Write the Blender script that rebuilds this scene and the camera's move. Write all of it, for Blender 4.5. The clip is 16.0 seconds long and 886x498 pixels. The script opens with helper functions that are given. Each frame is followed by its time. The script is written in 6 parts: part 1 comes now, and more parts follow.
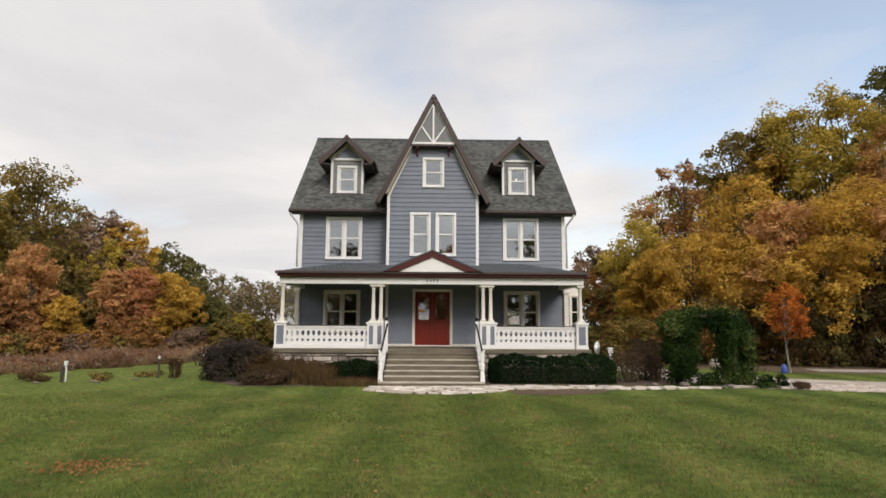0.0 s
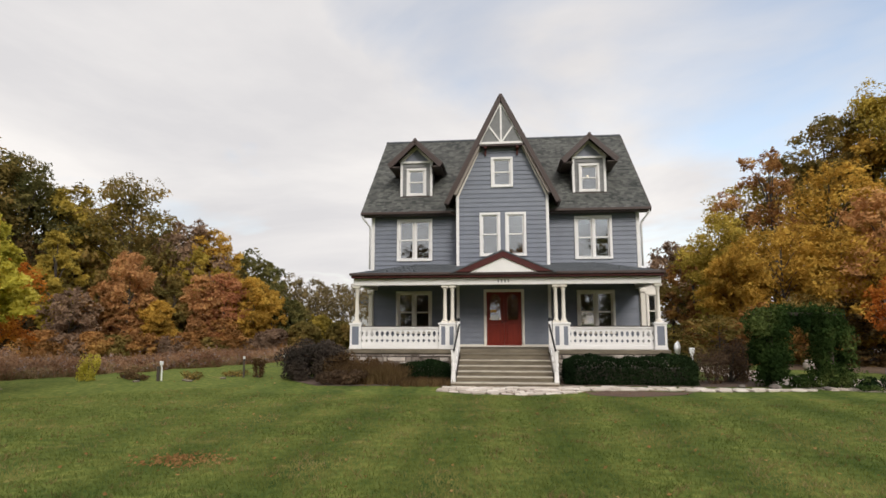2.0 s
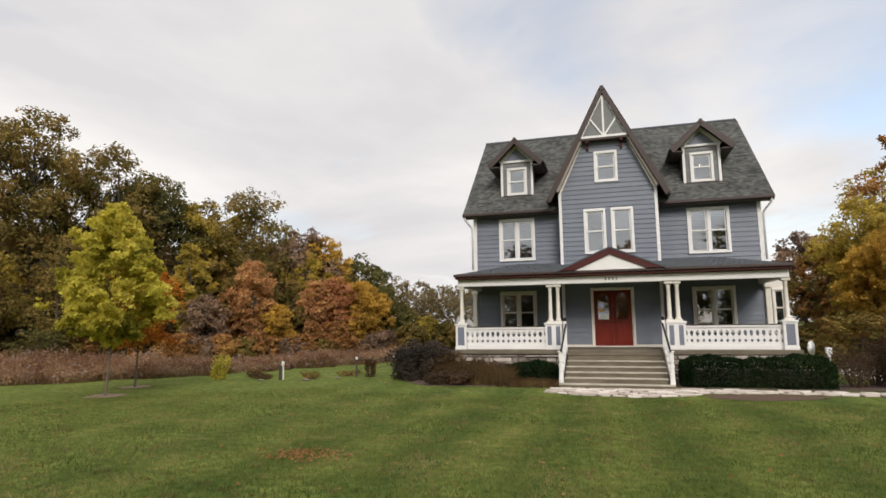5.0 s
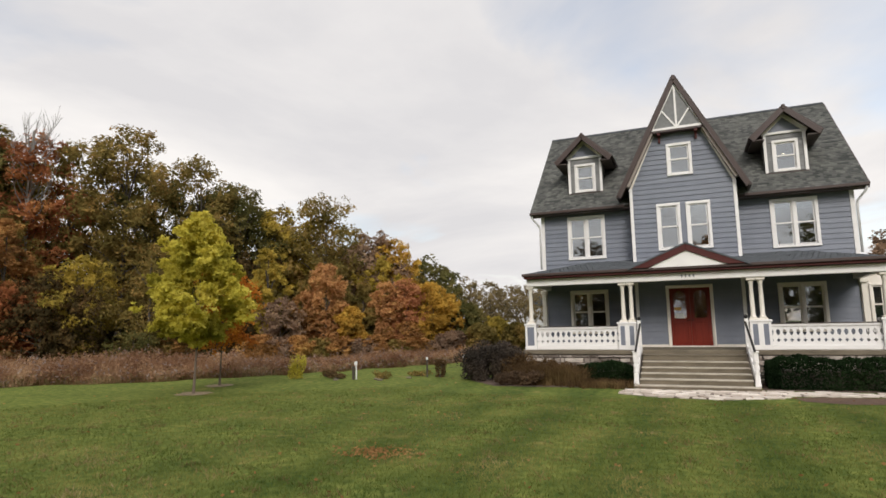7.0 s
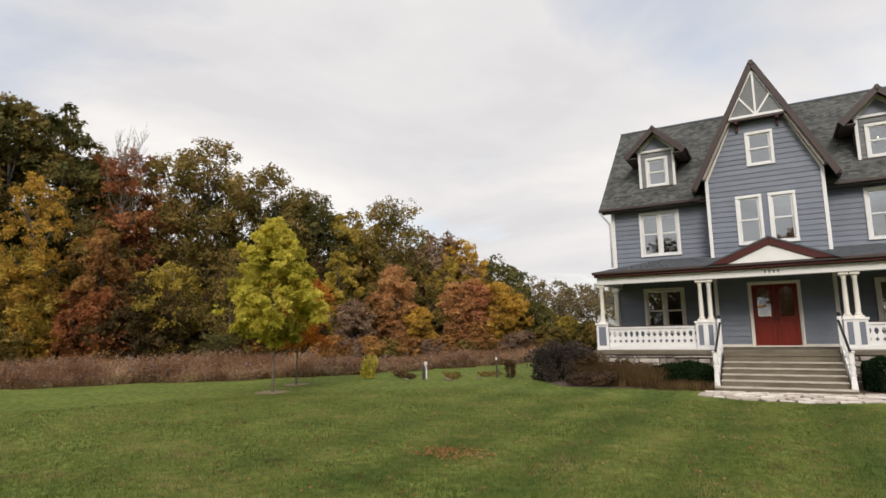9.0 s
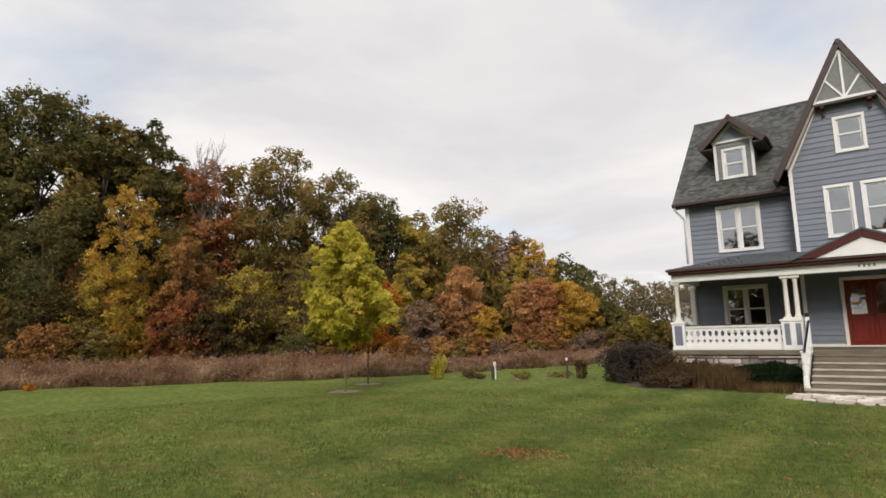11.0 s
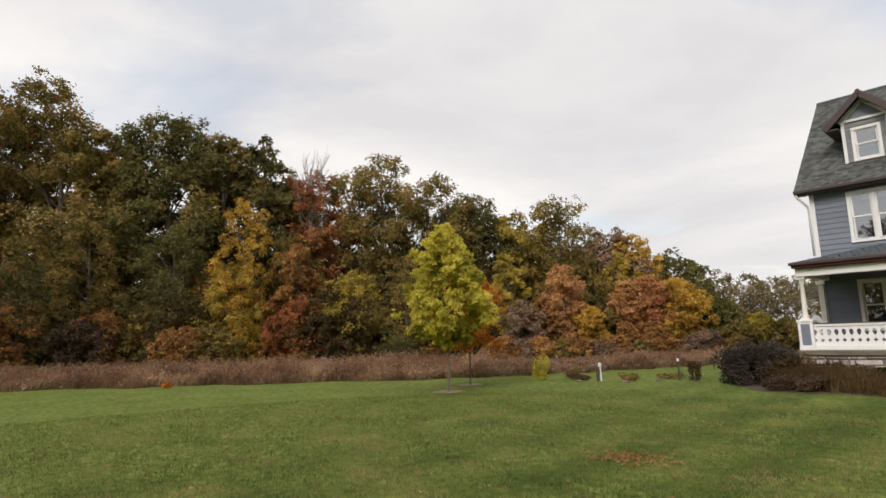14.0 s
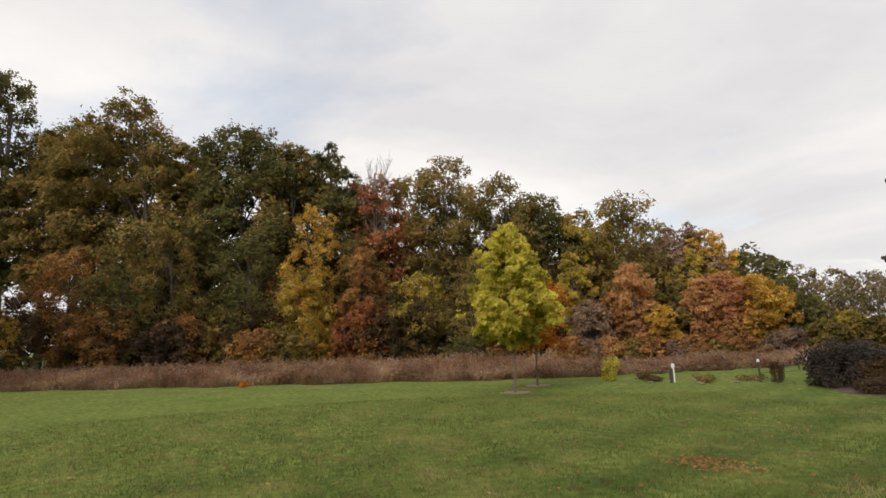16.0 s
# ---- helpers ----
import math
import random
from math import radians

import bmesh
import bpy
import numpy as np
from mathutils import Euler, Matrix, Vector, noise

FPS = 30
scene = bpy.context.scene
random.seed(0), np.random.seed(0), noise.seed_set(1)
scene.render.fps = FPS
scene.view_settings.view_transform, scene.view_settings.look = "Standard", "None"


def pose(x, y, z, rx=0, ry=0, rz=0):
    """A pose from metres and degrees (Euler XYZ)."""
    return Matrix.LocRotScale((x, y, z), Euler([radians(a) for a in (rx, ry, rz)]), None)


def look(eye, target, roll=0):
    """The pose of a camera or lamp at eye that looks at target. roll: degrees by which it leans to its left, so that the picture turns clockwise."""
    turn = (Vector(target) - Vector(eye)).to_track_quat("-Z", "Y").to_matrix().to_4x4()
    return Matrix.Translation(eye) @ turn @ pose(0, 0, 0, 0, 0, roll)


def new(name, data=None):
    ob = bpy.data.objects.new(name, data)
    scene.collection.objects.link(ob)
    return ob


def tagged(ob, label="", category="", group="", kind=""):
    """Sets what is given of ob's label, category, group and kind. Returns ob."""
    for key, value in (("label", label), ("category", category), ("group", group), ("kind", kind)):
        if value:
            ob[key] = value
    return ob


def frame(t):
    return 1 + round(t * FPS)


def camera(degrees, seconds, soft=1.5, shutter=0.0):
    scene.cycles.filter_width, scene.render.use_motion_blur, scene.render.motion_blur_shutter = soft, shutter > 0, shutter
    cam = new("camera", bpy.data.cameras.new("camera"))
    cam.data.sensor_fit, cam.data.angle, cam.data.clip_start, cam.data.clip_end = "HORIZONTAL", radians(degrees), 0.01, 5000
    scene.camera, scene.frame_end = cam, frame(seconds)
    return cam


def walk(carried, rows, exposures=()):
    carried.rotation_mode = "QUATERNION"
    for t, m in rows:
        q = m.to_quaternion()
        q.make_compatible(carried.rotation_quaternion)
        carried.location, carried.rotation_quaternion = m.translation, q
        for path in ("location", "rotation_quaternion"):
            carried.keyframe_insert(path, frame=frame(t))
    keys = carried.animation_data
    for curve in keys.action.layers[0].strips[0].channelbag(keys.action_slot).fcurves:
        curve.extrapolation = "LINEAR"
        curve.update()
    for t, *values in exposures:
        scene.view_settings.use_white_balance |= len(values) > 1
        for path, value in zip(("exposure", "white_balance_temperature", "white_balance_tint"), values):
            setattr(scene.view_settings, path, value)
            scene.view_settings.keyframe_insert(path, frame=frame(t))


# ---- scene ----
cam = camera(75.27, 16.0, soft=1.6)
PATH = [
    (0.0, pose(0, -22.8, 1.95, 97.303, -0.323, -1.095)),
    (1.0, pose(0, -22.8, 1.95, 97.314, -0.113, 2.472)),
    (2.0, pose(0, -22.8, 1.95, 97.335, 0.091, 5.992)),
    (3.0, pose(0, -22.8, 1.95, 97.366, 0.288, 9.473)),
    (4.0, pose(0, -22.8, 1.95, 97.408, 0.477, 12.925)),
    (5.0, pose(0, -22.8, 1.95, 97.458, 0.660, 16.354)),
    (6.0, pose(0, -22.8, 1.95, 97.517, 0.834, 19.767)),
    (7.0, pose(0, -22.8, 1.95, 97.585, 1.000, 23.166)),
    (8.0, pose(0, -22.8, 1.95, 97.661, 1.160, 26.554)),
    (9.0, pose(0, -22.8, 1.95, 97.746, 1.312, 29.932)),
    (10.0, pose(0, -22.8, 1.95, 97.840, 1.458, 33.298)),
    (11.0, pose(0, -22.8, 1.95, 97.943, 1.599, 36.651)),
    (12.0, pose(0, -22.8, 1.95, 98.055, 1.735, 39.986)),
    (13.0, pose(0, -22.8, 1.95, 98.178, 1.869, 43.297)),
    (14.0, pose(0, -22.8, 1.95, 98.311, 2.001, 46.578)),
    (15.0, pose(0, -22.8, 1.95, 98.455, 2.135, 49.819)),
    (16.0, pose(0, -22.8, 1.95, 98.612, 2.270, 53.009)),
]
walk(cam, PATH, [(0.0, 0.03, 6650, 11), (16.0, 0.07, 6650, 11)])

# ---- sky and light: bright broken cloud, soft sun from behind the camera ----
SUN_EL, SUN_AZ = radians(31), radians(201)
world = bpy.data.worlds.new("overcast_sky")
scene.world = world
world.use_nodes = True
wn, wl = world.node_tree.nodes, world.node_tree.links
wn.clear()


def sky_node(kind, **values):
    n = wn.new(kind)
    for key, value in values.items():
        n.inputs[key].default_value = value
    return n


sky = wn.new("ShaderNodeTexSky")
sky.sky_type = "NISHITA"
sky.sun_disc = False
sky.sun_elevation = SUN_EL
sky.sun_rotation = SUN_AZ
coords = wn.new("ShaderNodeTexCoord")
# the cloud sheet lies flat overhead, so it runs into streaks towards the horizon
axes = wn.new("ShaderNodeSeparateXYZ")
wl.new(coords.outputs["Generated"], axes.inputs["Vector"])
rise = wn.new("ShaderNodeMath")
rise.operation = "MAXIMUM"
rise.inputs[1].default_value = 0.0
wl.new(axes.outputs["Z"], rise.inputs[0])
lift = wn.new("ShaderNodeMath")
lift.inputs[1].default_value = 0.17
wl.new(rise.outputs[0], lift.inputs[0])
flat = wn.new("ShaderNodeVectorMath")
flat.operation = "DIVIDE"
wl.new(coords.outputs["Generated"], flat.inputs[0])
wl.new(lift.outputs[0], flat.inputs[1])
squash = wn.new("ShaderNodeMapping")
squash.inputs["Scale"].default_value = (1.0, 1.0, 0.0)
squash.inputs["Location"].default_value = (5.3, 3.1, 0.4)
wl.new(flat.outputs["Vector"], squash.inputs["Vector"])
cloud = sky_node("ShaderNodeTexNoise", Scale=0.75, Detail=7.0, Roughness=0.5, Distortion=0.4)
shade = sky_node("ShaderNodeTexNoise", Scale=0.6, Detail=8.0, Roughness=0.56, Distortion=0.35)
wl.new(squash.outputs["Vector"], cloud.inputs["Vector"])
wl.new(squash.outputs["Vector"], shade.inputs["Vector"])
cover = wn.new("ShaderNodeValToRGB")
cover.color_ramp.elements[0].position, cover.color_ramp.elements[1].position = 0.30, 0.45
cover.color_ramp.elements[0].color = (0.25, 0.25, 0.25, 1)
# the cloud opens to blue in one part of the sky
gap = wn.new("ShaderNodeVectorMath")
gap.operation = "DISTANCE"
gap.inputs[1].default_value = (0.57, 0.70, 0.46)
wl.new(coords.outputs["Generated"], gap.inputs[0])
opening = wn.new("ShaderNodeMapRange")
for key, value in (("From Min", 0.0), ("From Max", 0.45), ("To Min", -0.30), ("To Max", 0.0)):
    opening.inputs[key].default_value = value
wl.new(gap.outputs["Value"], opening.inputs["Value"])
thin = wn.new("ShaderNodeMath")
thin.operation = "ADD"
wl.new(cloud.outputs["Fac"], thin.inputs[0])
wl.new(opening.outputs["Result"], thin.inputs[1])
wl.new(thin.outputs[0], cover.inputs["Fac"])
grey = wn.new("ShaderNodeValToRGB")
grey.color_ramp.elements[0].position, grey.color_ramp.elements[1].position = 0.38, 0.60
grey.color_ramp.elements[0].color = (0.715, 0.715, 0.735, 1)
grey.color_ramp.elements[1].color = (0.925, 0.91, 0.895, 1)
wl.new(shade.outputs["Fac"], grey.inputs["Fac"])
blue = wn.new("ShaderNodeMix")
blue.data_type = "RGBA"
blue.blend_type = "MULTIPLY"
blue.inputs["Factor"].default_value = 1.0
blue.inputs["B"].default_value = (0.23, 0.21, 0.19, 1)
wl.new(sky.outputs["Color"], blue.inputs["A"])
veil = wn.new("ShaderNodeMix")
veil.data_type = "RGBA"
wl.new(cover.outputs["Color"], veil.inputs["Factor"])
wl.new(blue.outputs["Result"], veil.inputs["A"])
wl.new(grey.outputs["Color"], veil.inputs["B"])
# an overcast sky is brightest overhead
dome = wn.new("ShaderNodeMapRange")
dome.interpolation_type = "SMOOTHSTEP"
for key, value in (("From Min", 0.58), ("From Max", 1.0), ("To Min", 1.0), ("To Max", 2.2)):
    dome.inputs[key].default_value = value
wl.new(axes.outputs["Z"], dome.inputs["Value"])
back = sky_node("ShaderNodeBackground")
wl.new(dome.outputs["Result"], back.inputs["Strength"])
wl.new(veil.outputs["Result"], back.inputs["Color"])
wl.new(back.outputs["Background"], wn.new("ShaderNodeOutputWorld").inputs["Surface"])

sun = new("sun", bpy.data.lights.new("sun", "SUN"))
sun.data.energy, sun.data.angle, sun.data.color = 1.95, radians(20), (1.0, 0.95, 0.88)
sun.matrix_world = look((14, -36, 23.2), (0, 0, 0))


# ---- materials ----
def paint(name, low, high, scale=6.0, rough=0.6, bump=0.0, fine=60.0, metal=0.0, per_piece=0.0, island=False, stretch=(1, 1, 1), spec=0.5):
    """A surface between two colours, blotched at one scale and grained at another."""
    m = bpy.data.materials.new(name)
    m.use_nodes = True
    n, l = m.node_tree.nodes, m.node_tree.links
    b = n["Principled BSDF"]
    tc = n.new("ShaderNodeTexCoord")
    mp = n.new("ShaderNodeMapping")
    mp.inputs["Scale"].default_value = stretch
    l.new(tc.outputs["Object"], mp.inputs["Vector"])
    big, small = n.new("ShaderNodeTexNoise"), n.new("ShaderNodeTexNoise")
    big.inputs["Scale"].default_value, big.inputs["Detail"].default_value = scale, 5
    small.inputs["Scale"].default_value, small.inputs["Detail"].default_value = fine, 4
    l.new(mp.outputs["Vector"], big.inputs["Vector"])
    l.new(mp.outputs["Vector"], small.inputs["Vector"])
    blend = n.new("ShaderNodeMath")
    blend.operation = "MULTIPLY_ADD"
    blend.inputs[1].default_value = 0.45
    l.new(small.outputs["Fac"], blend.inputs[0])
    half = n.new("ShaderNodeMath")
    half.operation = "MULTIPLY_ADD"
    half.inputs[1].default_value, half.inputs[2].default_value = 1.1, -0.3
    l.new(big.outputs["Fac"], half.inputs[0])
    l.new(half.outputs[0], blend.inputs[2])
    last = blend
    if per_piece or island:
        src = n.new("ShaderNodeNewGeometry") if island else n.new("ShaderNodeObjectInfo")
        add = n.new("ShaderNodeMath")
        add.operation = "MULTIPLY_ADD"
        add.inputs[1].default_value = per_piece
        l.new(src.outputs["Random Per Island" if island else "Random"], add.inputs[0])
        shift = n.new("ShaderNodeMath")
        shift.operation = "SUBTRACT"
        shift.inputs[1].default_value = per_piece / 2
        l.new(blend.outputs[0], shift.inputs[0])
        l.new(shift.outputs[0], add.inputs[2])
        last = add
    mix = n.new("ShaderNodeMix")
    mix.data_type = "RGBA"
    mix.inputs["A"].default_value, mix.inputs["B"].default_value = (*low, 1), (*high, 1)
    mix.clamp_factor = True
    l.new(last.outputs[0], mix.inputs["Factor"])
    l.new(mix.outputs["Result"], b.inputs["Base Color"])
    b.inputs["Roughness"].default_value, b.inputs["Metallic"].default_value = rough, metal
    b.inputs["Specular IOR Level"].default_value = spec
    if bump:
        bp = n.new("ShaderNodeBump")
        bp.inputs["Strength"].default_value, bp.inputs["Distance"].default_value = bump, 0.02
        l.new(small.outputs["Fac"], bp.inputs["Height"])
        l.new(bp.outputs["Normal"], b.inputs["Normal"])
    return m


def leafy(name, *colours, through_light=0.34):
    """Leaves whose colour runs over a few tones from leaf to leaf and branch to branch."""
    m = bpy.data.materials.new(name)
    m.use_nodes = True
    n, l = m.node_tree.nodes, m.node_tree.links
    n.remove(n["Principled BSDF"])
    geo, tc, ns = n.new("ShaderNodeNewGeometry"), n.new("ShaderNodeTexCoord"), n.new("ShaderNodeTexNoise")
    ns.inputs["Scale"].default_value, ns.inputs["Detail"].default_value = 0.7, 3
    l.new(tc.outputs["Object"], ns.inputs["Vector"])
    a = n.new("ShaderNodeMath")
    a.operation = "MULTIPLY_ADD"
    a.inputs[1].default_value, a.inputs[2].default_value = 1.7, -0.48
    l.new(ns.outputs["Fac"], a.inputs[0])
    c = n.new("ShaderNodeMath")
    c.operation = "MULTIPLY_ADD"
    c.inputs[1].default_value = 0.2
    l.new(geo.outputs["Random Per Island"], c.inputs[0])
    l.new(a.outputs[0], c.inputs[2])
    ramp = n.new("ShaderNodeValToRGB")
    el = ramp.color_ramp.elements
    while len(el) < len(colours):
        el.new(0.5)
    for i, col in enumerate(colours):
        el[i].position, el[i].color = 0.15 + 0.7 * i / max(1, len(colours) - 1), (*col, 1)
    l.new(c.outputs[0], ramp.inputs["Fac"])
    d, t = n.new("ShaderNodeBsdfDiffuse"), n.new("ShaderNodeBsdfTranslucent")
    l.new(ramp.outputs["Color"], d.inputs["Color"])
    l.new(ramp.outputs["Color"], t.inputs["Color"])
    mix = n.new("ShaderNodeMixShader")
    mix.inputs["Fac"].default_value = through_light
    l.new(d.outputs[0], mix.inputs[1])
    l.new(t.outputs[0], mix.inputs[2])
    l.new(mix.outputs[0], n["Material Output"].inputs["Surface"])
    return m


def glass_pane(name):
    m = bpy.data.materials.new(name)
    m.use_nodes = True
    n, l = m.node_tree.nodes, m.node_tree.links
    n.remove(n["Principled BSDF"])
    g, t, mix, fr = n.new("ShaderNodeBsdfGlossy"), n.new("ShaderNodeBsdfTransparent"), n.new("ShaderNodeMixShader"), n.new("ShaderNodeFresnel")
    g.inputs["Roughness"].default_value, g.inputs["Color"].default_value = 0.02, (0.95, 0.97, 1, 1)
    t.inputs["Color"].default_value = (0.75, 0.8, 0.82, 1)
    fr.inputs["IOR"].default_value = 2.9
    l.new(fr.outputs[0], mix.inputs["Fac"])
    l.new(t.outputs[0], mix.inputs[1])
    l.new(g.outputs[0], mix.inputs[2])
    l.new(mix.outputs[0], n["Material Output"].inputs["Surface"])
    return m


def glow(name, colour, strength):
    m = bpy.data.materials.new(name)
    m.use_nodes = True
    b = m.node_tree.nodes["Principled BSDF"]
    b.inputs["Emission Color"].default_value, b.inputs["Emission Strength"].default_value = (*colour, 1), strength
    return m


BLUE = paint("slate_blue_paint", (0.138, 0.156, 0.196), (0.196, 0.216, 0.258), 2.5, 0.55, 0.15, 40, per_piece=0.5)
BLUE_PANEL = paint("blue_panel_paint", (0.155, 0.172, 0.215), (0.20, 0.218, 0.265), 4, 0.5)
GREY_SIDING = paint("grey_shingle_siding", (0.16, 0.165, 0.165), (0.27, 0.27, 0.27), 9, 0.8, 0.3, 30, per_piece=0.5)
WHITE = paint("white_trim_paint", (0.74, 0.72, 0.70), (0.86, 0.85, 0.83), 3, 0.5, 0.05, 30)
CREAM = paint("cream_trim_paint", (0.70, 0.65, 0.57), (0.83, 0.79, 0.71), 3, 0.55, 0.05, 30)
MAROON = paint("maroon_trim_paint", (0.055, 0.010, 0.009), (0.092, 0.018, 0.015), 3, 0.55, 0.1, 30, spec=0.3)
BROWN = paint("dark_brown_fascia_paint", (0.034, 0.019, 0.016), (0.064, 0.038, 0.031), 3, 0.55, 0.1, 30)
TAUPE = paint("taupe_soffit_paint", (0.26, 0.22, 0.19), (0.36, 0.31, 0.27), 3, 0.6, 0.05, 30)
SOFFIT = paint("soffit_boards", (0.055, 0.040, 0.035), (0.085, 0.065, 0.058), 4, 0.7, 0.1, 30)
SHINGLE = paint("grey_green_shingles", (0.040, 0.044, 0.042), (0.150, 0.152, 0.140), 1.6, 0.85, 0.5, 45, per_piece=0.8, island=True)
PORCH_ROOF = paint("charcoal_porch_roofing", (0.05, 0.058, 0.066), (0.09, 0.10, 0.11), 2.0, 0.75, 0.3, 40, per_piece=0.6, island=True)
RED_DOOR = paint("red_stained_wood", (0.10, 0.009, 0.004), (0.225, 0.022, 0.008), 2.0, 0.42, 0.1, 25, stretch=(8, 8, 1), spec=0.3)
CONCRETE = paint("weathered_concrete_step", (0.075, 0.062, 0.042), (0.25, 0.21, 0.15), 2.2, 0.85, 0.4, 30, stretch=(0.8, 2, 3))
NOSING = paint("pale_worn_step_edge", (0.22, 0.19, 0.14), (0.60, 0.54, 0.45), 3.5, 0.8, 0.2, 40)
STONE = paint("foundation_stone", (0.13, 0.10, 0.08), (0.62, 0.55, 0.48), 3, 0.9, 0.5, 25, per_piece=0.8)
MORTAR = paint("mortar", (0.11, 0.092, 0.078), (0.22, 0.19, 0.165), 6, 0.95, 0.4, 50)
FLAG = paint("pale_flagstone", (0.40, 0.33, 0.27), (0.80, 0.73, 0.65), 2, 0.85, 0.3, 25, per_piece=0.7)
GRAVEL = paint("pale_gravel", (0.15, 0.115, 0.085), (0.60, 0.52, 0.44), 1.6, 0.95, 0.9, 9)
MULCH = paint("brown_mulch", (0.05, 0.03, 0.022), (0.13, 0.085, 0.06), 3, 0.95, 0.8, 30)
SOIL = paint("bare_red_brown_soil", (0.055, 0.030, 0.018), (0.145, 0.085, 0.052), 3, 0.95, 0.8, 25)
# fallen-leaf brown, kept dark to carry the tree shade as well
SHADED_LITTER = paint("shaded_leaf_litter", (0.055, 0.035, 0.022), (0.16, 0.10, 0.055), 1.5, 0.95, 0.9, 20)
DRY_MULCH = paint("dry_pale_mulch", (0.15, 0.105, 0.065), (0.34, 0.26, 0.165), 4, 0.95, 0.8, 30)
IRON = paint("black_iron", (0.012, 0.011, 0.012), (0.03, 0.028, 0.028), 8, 0.45, 0.1, 40, metal=0.3)
BARK = paint("grey_brown_bark", (0.035, 0.028, 0.022), (0.11, 0.09, 0.07), 3, 0.9, 0.6, 12, stretch=(3, 3, 0.6))
# bark colour raised to make up for the shade inside the wood
WOOD_BARK = paint("brightened_grey_bark", (0.05, 0.042, 0.034), (0.125, 0.106, 0.088), 3, 0.9, 0.6, 12, stretch=(3, 3, 0.6))
TAN_BARK = paint("young_tan_bark", (0.10, 0.075, 0.055), (0.20, 0.155, 0.115), 4, 0.9, 0.4, 14, stretch=(3, 3, 0.6))
PALE_BARK = paint("pale_grey_bark", (0.16, 0.145, 0.125), (0.30, 0.28, 0.25), 4, 0.9, 0.4, 14, stretch=(3, 3, 0.6))
METAL_WHITE = paint("white_enamel", (0.66, 0.66, 0.66), (0.80, 0.80, 0.79), 3, 0.4)
BLUE_BAG = paint("blue_plastic", (0.03, 0.07, 0.28), (0.05, 0.11, 0.40), 5, 0.45, 0.3, 12)
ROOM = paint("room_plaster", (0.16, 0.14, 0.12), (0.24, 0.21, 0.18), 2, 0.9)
GREY_FAR = paint("far_wall_paint", (0.55, 0.55, 0.56), (0.70, 0.70, 0.70), 1, 0.7)
GLASS = glass_pane("window_glass")
LAMP_GLOW = glow("warm_bulb", (1.0, 0.72, 0.42), 6.0)
ORANGE_CARD = paint("amber_card", (0.65, 0.30, 0.06), (0.75, 0.42, 0.10), 5, 0.6)

OLIVE = leafy("olive_leaves", (0.124, 0.103, 0.032), (0.232, 0.173, 0.054), (0.410, 0.254, 0.081))
DEEP = leafy("deep_green_leaves", (0.071, 0.076, 0.028), (0.140, 0.130, 0.045), (0.243, 0.178, 0.063))
# olive made paler: backlight and haze on the far trees put into colour
FAR_HAZE = leafy("hazed_far_leaves", (0.13, 0.105, 0.052), (0.23, 0.175, 0.085), (0.36, 0.27, 0.13))
# brown leaves coloured dark to stand in for shade under the canopy
SHADE_LEAF = leafy("shade_dark_understorey_leaves", (0.041, 0.034, 0.016), (0.092, 0.064, 0.028), (0.196, 0.115, 0.044))
RUST = leafy("rust_leaves", (0.190, 0.098, 0.039), (0.380, 0.190, 0.069), (0.575, 0.345, 0.109))
TAN = leafy("tan_leaves", (0.333, 0.167, 0.071), (0.540, 0.287, 0.121), (0.690, 0.437, 0.172))
GOLD = leafy("gold_leaves", (0.286, 0.176, 0.037), (0.528, 0.319, 0.061), (0.726, 0.484, 0.099))
YELLOW = leafy("yellow_green_leaves", (0.253, 0.198, 0.044), (0.429, 0.319, 0.061), (0.594, 0.429, 0.088))
CRIMSON = leafy("crimson_leaves", (0.21, 0.078, 0.036), (0.39, 0.15, 0.065), (0.5, 0.25, 0.09))
ROSE = leafy("rosy_red_leaves", (0.29, 0.12, 0.058), (0.47, 0.21, 0.10), (0.58, 0.32, 0.13))
EMBER = leafy("ember_red_leaves", (0.30, 0.085, 0.025), (0.48, 0.155, 0.032), (0.60, 0.29, 0.05))
FLAME = leafy("flame_orange_leaves", (0.42, 0.13, 0.03), (0.64, 0.25, 0.042), (0.75, 0.45, 0.08))
PLUM = leafy("plum_leaves", (0.168, 0.114, 0.079), (0.300, 0.198, 0.132), (0.432, 0.294, 0.180))
LIME = leafy("lime_yellow_leaves", (0.32, 0.29, 0.045), (0.58, 0.50, 0.078), (0.78, 0.67, 0.15), through_light=0.45)
YEW = leafy("dark_hedge_leaves", (0.009, 0.018, 0.008), (0.015, 0.028, 0.011), (0.026, 0.042, 0.017), through_light=0.1)
VINE = leafy("vine_leaves", (0.016, 0.034, 0.011), (0.042, 0.072, 0.02), (0.15, 0.18, 0.055), through_light=0.2)
PURPLE = leafy("purple_shrub_leaves", (0.032, 0.030, 0.026), (0.068, 0.054, 0.044), (0.12, 0.092, 0.064), through_light=0.1)
BRUSH = leafy("brown_brush_leaves", (0.058, 0.042, 0.029), (0.124, 0.081, 0.052), (0.221, 0.143, 0.085))
STRAW = leafy("russet_grass", (0.058, 0.038, 0.020), (0.12, 0.074, 0.036), (0.21, 0.145, 0.065))
WEED = leafy("dry_weed_stems", (0.155, 0.080, 0.046), (0.30, 0.170, 0.098), (0.45, 0.30, 0.175))
SEED = leafy("pale_seed_heads", (0.189, 0.135, 0.115), (0.297, 0.230, 0.196), (0.459, 0.378, 0.324))
BLADE = leafy("lawn_blades", (0.083, 0.114, 0.027), (0.144, 0.166, 0.043), (0.29, 0.245, 0.09), through_light=0.25)
